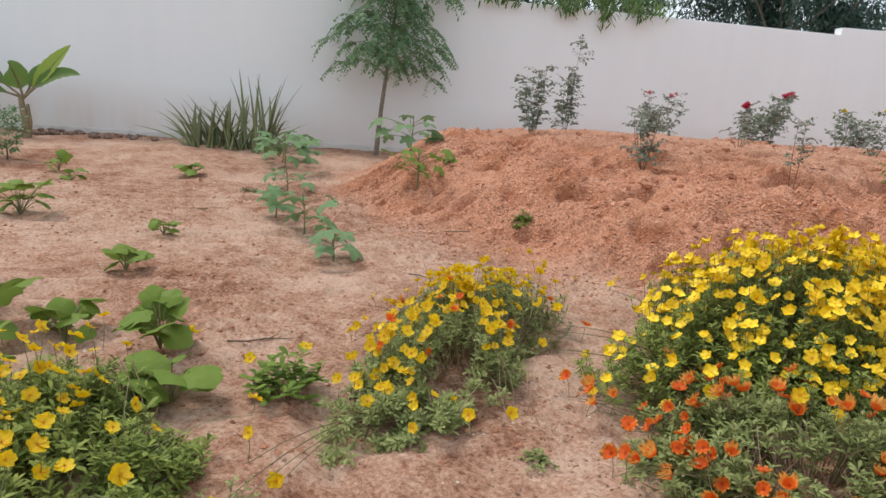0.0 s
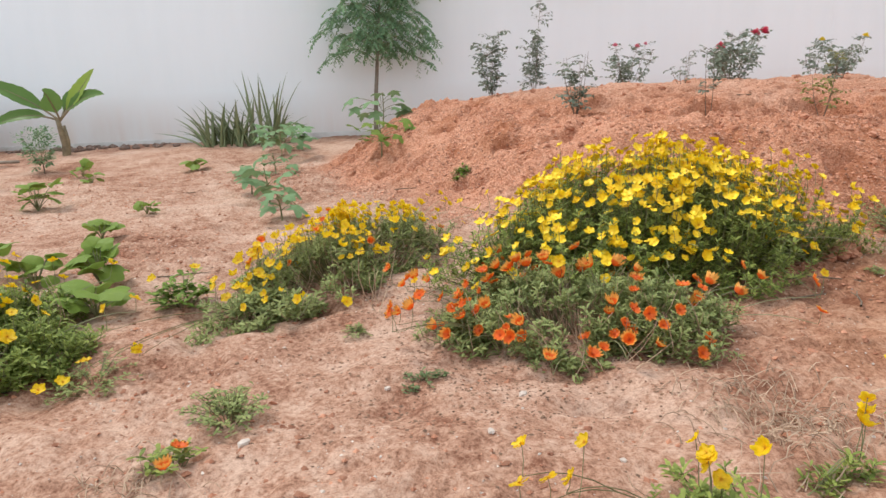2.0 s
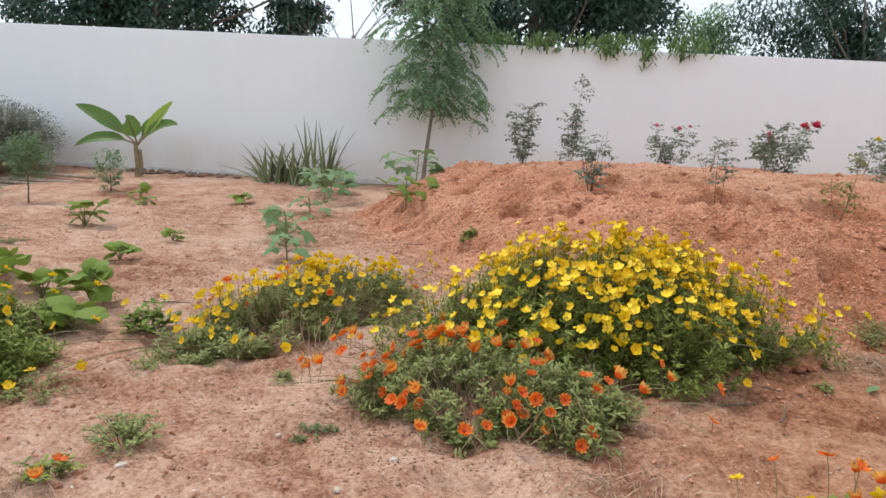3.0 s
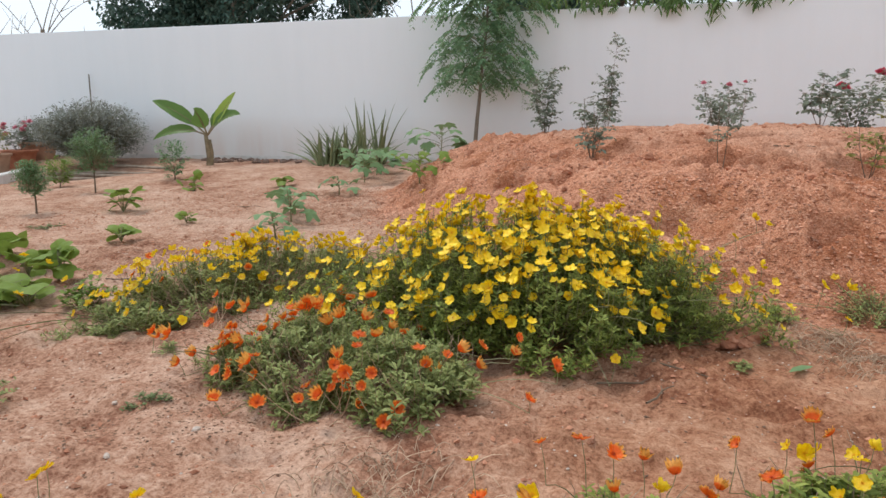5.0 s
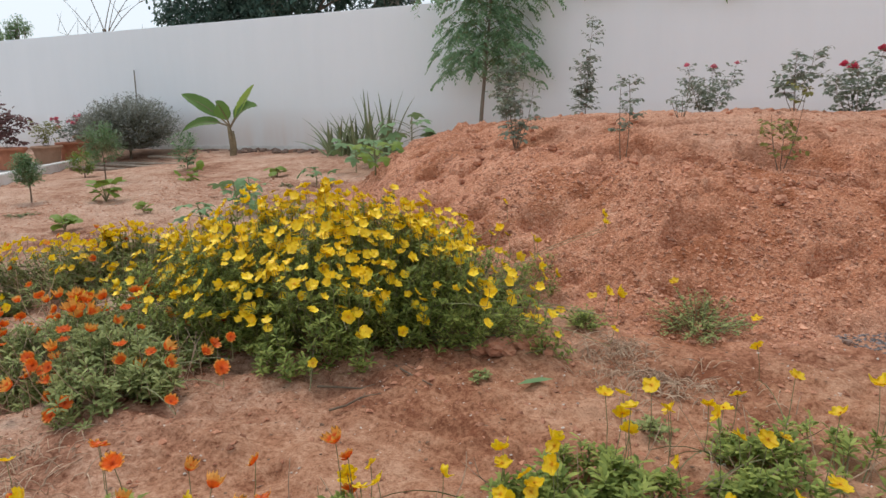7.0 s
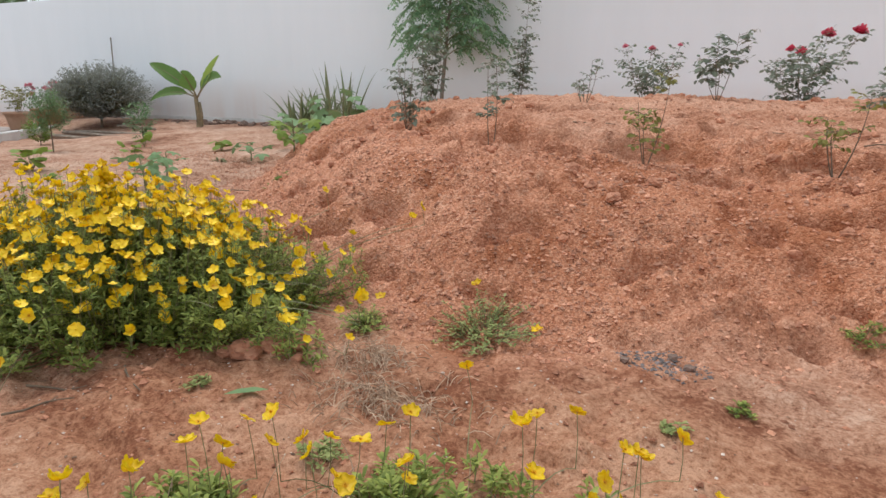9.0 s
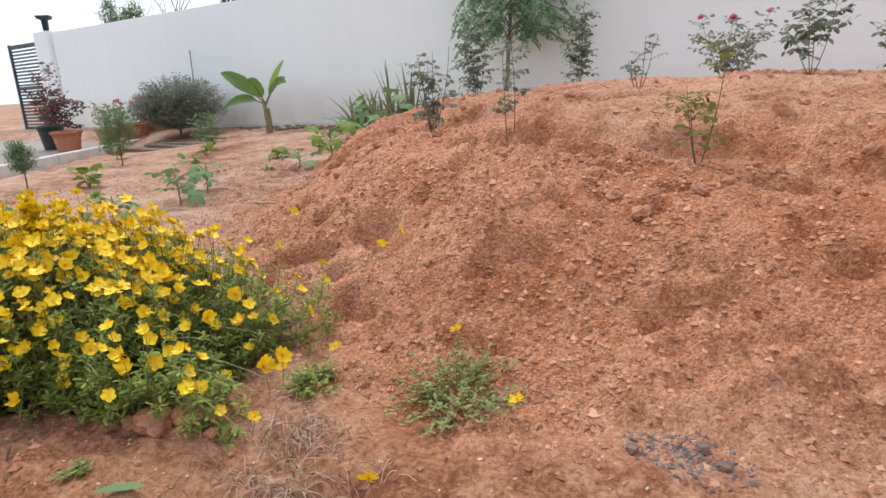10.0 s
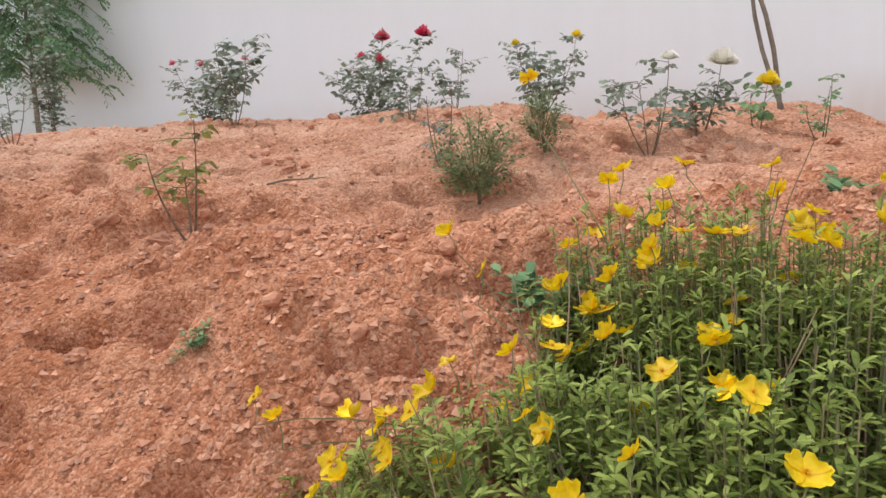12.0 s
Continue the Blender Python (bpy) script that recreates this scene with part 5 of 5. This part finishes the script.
# ---- driveway, kerb, pots and gate at the far end ----
KERB_TURN = 122.1
drive = new("pavement", box_mesh("pavement", (16.4, 12.0, 0.5), PAVING, 0.01, (4.0, 6.12, -0.25)))
drive.matrix_basis = pose(-7.0, 7.6, 0.29, 0, 0, KERB_TURN)
tagged(drive, "grey paved driveway before the gate", "driveway", kind="structure")
for i in range(4):
    kb = new("kerb", box_mesh("kerb", (1.78, 0.18, 0.30), KERB, 0.015, (0, 0, 0)))
    kb.matrix_basis = pose(-7.0, 7.6, 0.0, 0, 0, KERB_TURN) @ pose(2.1 - 1.8 * i, 0.004 * (i % 2), 0.20)
    tagged(kb, "white painted concrete kerb along the driveway", "kerb", kind="structure")


def pot(x, y, r0, r1, h, mat, label, z=0.292):
    top = thing("plant_pot", x, y, z, label, "plant pot", "pots by the driveway")
    part("bowl", lathe("bowl", [(0.0, 0.0), (r0, 0.0), (r0 * 1.02, 0.02), (r0 + (r1 - r0) * 0.6, h * 0.62), (r1 * 0.97, h * 0.86), (r1 * 1.06, h * 0.87), (r1 * 1.08, h * 0.96), (r1 * 1.05, h),
                                (r1 * 0.92, h), (r1 * 0.88, h * 0.86), (0.0, h * 0.84)], mat, 28, 0.003), top)
    part("potting_soil", lathe("potting_soil", [(r1 * 0.88, h * 0.862), (r1 * 0.5, h * 0.89), (0.0, h * 0.88)], LITTER, 20), top)
    return top


pot(-7.88, 7.98, 0.20, 0.27, 0.40, TERRACOTTA, "square-shouldered terracotta pot on the driveway")
p1 = shrub("potted_plant", -7.88, 7.95, 0.80, 6, 0.26, 340, 0.09, RED_LEAF, 201, "reddish long-leaved plant in a terracotta pot", "plant", "plants in pots")
pot(-8.72, 9.92, 0.22, 0.31, 0.40, TERRACOTTA, "wide terracotta bowl on the driveway")
p2 = shrub("potted_plant", -8.72, 9.92, 0.60, 12, 0.36, 320, 0.055, ROSE_LEAF, 202, "desert rose with pink flowers in a bowl", "plant", "plants in pots", ("pink",) * 14)
pot(-8.55, 9.20, 0.20, 0.28, 0.36, CLAY, "pale clay bowl on the driveway")
p3 = shrub("potted_plant", -8.55, 9.20, 0.55, 9, 0.30, 260, 0.06, YOUNG_LEAF, 206, "low yellowish leafy plant in a clay bowl", "plant", "plants in pots")
p1.location.z, p2.location.z, p3.location.z = 0.63, 0.63, 0.59
pot(-8.90, 10.55, 0.24, 0.35, 0.54, CLAY, "large pale clay pot beside a bush")
fluffy("potted_plant", -8.90, 10.55, 0.60, 0.03, 0.46, 4600, 0.032, HEATH_LEAF, 203, "grey-green bushy plant in a clay pot", "plant", "plants in pots", 0.78)
pot(-8.95, 8.20, 0.17, 0.25, 0.50, BLACK_PLASTIC, "black plastic nursery pot on the driveway")
p4 = shrub("potted_plant", -8.95, 8.20, 1.25, 6, 0.34, 520, 0.08, RED_LEAF, 205, "tall dark-leaved shrub in a black pot", "plant", "plants in pots", start=0.1)
p4.location.z = 0.72

stake = thing("garden_stake", -7.93, 11.06, gz(-7.93, 11.06) - 0.05, "thin dark iron rod standing upright in soil", "stake")
sk = Soup()
sk.tube([(0, 0, 0), (0.005, 0, 1.0), (0.03, 0, 1.80)], 0.014, 0.013, 6)
part("rod", sk.mesh("rod", BARK), stake)

pillar = new("gate_pillar", box_mesh("gate_pillar", (0.75, 0.5, 3.2), WALL, 0.015, (-14.49, WALL_Y + 0.12, 1.56)))
tagged(pillar, "whitewashed square gate pillar", "pillar", kind="structure")
lamp = thing("pillar_lamp", -14.55, WALL_Y + 0.12, 3.162, "dark flared lamp on the gate pillar", "lamp")
part("base", lathe("base", [(0.0, 0.0), (0.11, 0.0), (0.11, 0.03), (0.05, 0.06), (0.0, 0.06)], GATE_PAINT, 4), lamp)
part("shade", lathe("shade", [(0.0, 0.05), (0.09, 0.06), (0.10, 0.32), (0.22, 0.36), (0.24, 0.44), (0.0, 0.46)], GATE_PAINT, 4), lamp)
gate = thing("gate", -14.90, WALL_Y - 0.02, 0.38, "dark blue-grey slatted metal gate leaf", "gate", turn=180)
for name, size, at in (("stile", (0.10, 0.06, 2.55), (0.05, 0, 1.3)), ("stile", (0.10, 0.06, 2.55), (1.75, 0, 1.3)), ("rail", (1.58, 0.05, 0.10), (0.9, 0, 0.12)), ("rail", (1.58, 0.05, 0.10), (0.9, 0, 1.3)), ("rail", (1.58, 0.05, 0.10), (0.9, 0, 2.5))):
    part(name, box_mesh(name, size, GATE_PAINT, 0.006, at), gate)
slat = box_mesh("slat", (1.58, 0.02, 0.055), GATE_PAINT, 0.004)
for i in range(24):
    z = 0.23 + 0.097 * i
    if abs(z - 1.3) > 0.09:
        part("slat", slat, gate, "", pose(0.9, 0, z, 25))


# ---- rubble, poles and litter along the wall ----
def timber(x, y, ln, turn, r, seed, z=0.0):
    rr = random.Random(seed)
    top = thing("wooden_pole", x, y, gz(x, y) + r * 0.8 + z, "weathered wooden pole lying by the wall", "pole", "fallen poles", turn)
    s = Soup()
    s.tube([(-ln / 2, 0, 0), (-ln / 4, rr.uniform(-0.02, 0.02), 0.01), (ln / 4, rr.uniform(-0.02, 0.02), 0), (ln / 2, 0, 0)], r, r * 0.8, 7)
    part("shaft", s.mesh("shaft", WOOD, True), top)


timber(-6.1, 9.0, 2.2, -8, 0.035, 211)
timber(-5.9, 9.25, 1.9, 4, 0.03, 212)
timber(-6.6, 8.75, 1.6, -3, 0.04, 213)
timber(-5.6, 9.55, 1.5, -14, 0.03, 214, 0.03)


def rubble(x, y, spread_x, spread_y, count, size, seed, label):
    r = random.Random(seed)
    for i in range(count):
        px, py = x + r.uniform(-1, 1) * spread_x, y + r.uniform(-1, 1) * spread_y
        k = size * r.uniform(0.5, 1.3)
        s = Soup()
        lump(s, 0, 0, 0, k)
        ob = new("rubble_stone", s.mesh("rubble_stone", DARK_STONE))
        ob.matrix_basis = pose(px, py, gz(px, py) + k * 0.35)
        tagged(ob, label, "stone", "rubble by the wall")


rubble(-3.9, 10.7, 1.1, 0.3, 46, 0.05, 221, "dark broken stone on soil by the wall")
rubble(-2.9, 10.95, 1.0, 0.10, 14, 0.03, 222, "small dark stone at the wall foot")
rubble(-5.4, 10.6, 0.8, 0.4, 16, 0.05, 223, "dark broken stone under a bush")

def clod_mesh(k):
    """One crumbly lump of earth with a knobbly surface."""
    bm = bmesh.new()
    bmesh.ops.create_icosphere(bm, subdivisions=2 if k < 0.03 else 3, radius=k)
    sx, sy = rnd.uniform(0.85, 1.3), rnd.uniform(0.75, 1.1)
    phase = [rnd.uniform(0, 6.28) for _ in range(3)]
    for v in bm.verts:
        u = v.co / k
        w = 1 + 0.16 * math.sin(3.1 * u.x + phase[0]) * math.sin(2.7 * u.y + phase[1]) + 0.10 * math.sin(7 * u.z + 5 * u.x + phase[2]) + rnd.uniform(-0.11, 0.11)
        v.co = Vector((u.x * sx, u.y * sy, u.z * 0.75)) * (k * w)
    me = bpy.data.meshes.new("soil_clod")
    bm.to_mesh(me)
    bm.free()
    me.materials.append(CLOD)
    return me


# two dug clods by the large cushion and the ashy patch
for px, py, k in ((3.36, 2.55, 0.06), (3.45, 2.62, 0.055), (3.28, 2.52, 0.035), (3.52, 2.68, 0.04), (3.42, 2.52, 0.03), (3.57, 2.62, 0.025)):
    ob = new("soil_clod", clod_mesh(k))
    ob.matrix_basis = pose(px, py, gz(px, py) + k * 0.5)
    tagged(ob, "large reddish lump of dug soil", "clod", "dug clods")
rc = random.Random(77)
made = 0
while made < 200:
    px, py = rc.uniform(1.6, 8.6), rc.uniform(3.6, 8.0)
    d = float(inside_distance(px, py))
    if d < 0.5 or rc.random() > (1.0 if 0.9 < d < 1.5 else 0.3 if d < 0.9 else 0.22):
        continue
    k = rc.uniform(0.016, 0.030) + 0.014 * rc.random() ** 3
    ob = new("soil_clod", clod_mesh(k))
    ob.matrix_basis = pose(px, py, gz(px, py) + k * 0.3, rc.uniform(-25, 25), rc.uniform(-25, 25), rc.uniform(0, 360))
    tagged(ob, "reddish lump of dug soil on the heap", "clod", "clods on the heap")
    made += 1


def crumb(s, r, x, y, z, k, flat):
    """A small angular crumb of eight faces, turned at random."""
    a, u, v, w = r.uniform(0, 6.28), k * r.uniform(0.9, 1.5), k * r.uniform(0.6, 1.1), k * flat * r.uniform(0.7, 1.2)
    c, q = math.cos(a), math.sin(a)
    tx, ty = r.uniform(-0.5, 0.5) * k, r.uniform(-0.5, 0.5) * k
    s.add([(x + c * u, y + q * u, z + 0.3 * tx), (x - q * v, y + c * v, z - 0.3 * tx), (x - c * u, y - q * u, z), (x + q * v, y - c * v, z + 0.2 * ty), (x + tx, y + ty, z + w), (x - tx, y - ty, z - w)],
          [(0, 1, 4), (1, 2, 4), (2, 3, 4), (3, 0, 4), (1, 0, 5), (2, 1, 5), (3, 2, 5), (0, 3, 5)])


def scatter(name, label, category, mat, count, seed, where, size, flat=0.7):
    """Loose pieces too many to count, sunk a little in the soil."""
    r = random.Random(seed)
    s = Soup()
    done = 0
    while done < count:
        px, py = where(r)
        if px is None:
            continue
        k = size[0] + (size[1] - size[0]) * r.random() ** 3
        crumb(s, r, px, py, gz(px, py) + k * 0.1, k, flat)
        done += 1
    return tagged(new(name, s.mesh(name, mat)), label, category, kind="stuff")


def on_heap(r):
    px, py = r.uniform(0.0, 9.4), r.uniform(3.0, 7.6)
    d = inside_distance(px, py)
    keep = 0.12 if d > 1.5 else 0.25 + 0.75 * float(smooth(0.5 + 1.2 * bumps(px, py, 0.35, 41)))
    return (px, py) if d > -0.05 - 0.3 * r.random() and r.random() < keep else (None, None)


def on_flat(r):
    px, py = r.uniform(-3.5, 6.5), r.uniform(0.2, 8.0)
    keep = 0.25 + 0.75 * float(smooth(0.35 + 1.1 * bumps(px, py, 0.8, 35)))
    return (px, py) if r.random() < keep and inside_distance(px, py) < 0 else (None, None)


def near_cushions(r):
    cx, cy, rx, ry = r.choice([(1.6, 1.75, 0.85, 0.65), (2.5, 2.5, 1.0, 0.85), (0.6, 2.5, 0.7, 0.9), (1.2, 1.4, 0.6, 0.4)])
    return cx + r.gauss(0, 0.55) * rx, cy + r.gauss(0, 0.55) * ry


scatter("soil_crumbs", "loose reddish crumbs of dug soil", "soil", CRUMB, 40000, 231, on_heap, (0.004, 0.017), 0.8)
scatter("fine_gravel", "fine pale gravel on sandy soil", "gravel", STONE, 5200, 232, on_flat, (0.002, 0.008))
scatter("soil_crumbs_flat", "loose crumbs of sandy soil", "soil", CLOD, 11000, 233, on_flat, (0.003, 0.017))
scatter("leaf_litter", "dark dry petals and seeds under the flowers", "litter", LITTER, 3600, 234, near_cushions, (0.003, 0.009), 0.4)
scatter("plant_debris", "dark dry bits of leaf and stalk on sandy soil", "litter", LITTER, 2600, 236, on_flat, (0.003, 0.009), 0.3)


def on_ash(r):
    a, e = r.uniform(0, 6.28), r.random()
    return 4.95 + 0.20 * e * math.cos(a), 3.20 + 0.11 * e * math.sin(a)


scatter("ash_patch", "grey ash and charred crumbs on reddish soil", "ash", ASH, 420, 235, on_ash, (0.003, 0.012), 0.6)
for i, (px, py, k) in enumerate([(1.19, 1.01, 0.016), (1.34, 1.28, 0.018), (0.86, 1.42, 0.014), (4.98, 3.24, 0.026), (4.80, 3.16, 0.026), (5.05, 3.20, 0.026), (0.42, 1.08, 0.022), (1.55, 0.85, 0.012)]):
    s = Soup()
    lump(s, 0, 0, 0, k)
    ob = new("loose_stone", s.mesh("loose_stone", STONE if k < 0.024 else DARK_STONE))
    ob.matrix_basis = pose(px, py, gz(px, py) + k * 0.3)
    tagged(ob, "small loose stone lying on bare soil", "stone", "loose stones")


# ---- single fallen leaf and dead twigs ----
leaf_ob = thing("fallen_leaf", 3.60, 2.28, gz(3.60, 2.28) + 0.006, "single long green leaf lying on bare soil", "leaf", turn=40)
ls = Soup()
ls.leaf((-0.08, 0, 0.004), (1, 0, 0.05), (0, 0, 1), 0.16, 0.045, 0.25, 0.05)
part("blade", ls.mesh("blade", BLUE_LEAF, True), leaf_ob)
for k, (px, py, ln, turn) in enumerate([(-0.36, 2.95, 0.30, 10), (0.10, 2.30, 0.34, -20), (0.18, 2.45, 0.28, 35), (1.05, 5.2, 0.4, 15), (0.55, 4.1, 0.22, -40), (2.9, 2.05, 0.3, 12),
                                        (3.1, 2.2, 0.25, -30), (5.2, 5.3, 0.35, 8), (4.2, 5.1, 0.3, -12), (5.9, 5.2, 0.25, 20), (3.0, 1.9, 0.22, 60), (-1.2, 5.9, 0.3, 25)]):
    rr = random.Random(300 + k)
    tw = Soup()
    tw.tube([(u * ln, rr.uniform(-0.015, 0.015), rr.uniform(0.0, 0.012)) for u in (-0.5, -0.2, 0.1, 0.3, 0.5)], 0.005, 0.002, 5)
    tw.tube([(0.1 * ln, 0, 0.005), (0.28 * ln, 0.12 * ln, 0.012)], 0.003, 0.0015, 4)
    ob = thing("dead_twig", px, py, gz(px, py) + 0.004, "thin dead brown twig lying on soil", "twig", "dead twigs", turn)
    part("twig", tw.mesh("twig", TWIG), ob)
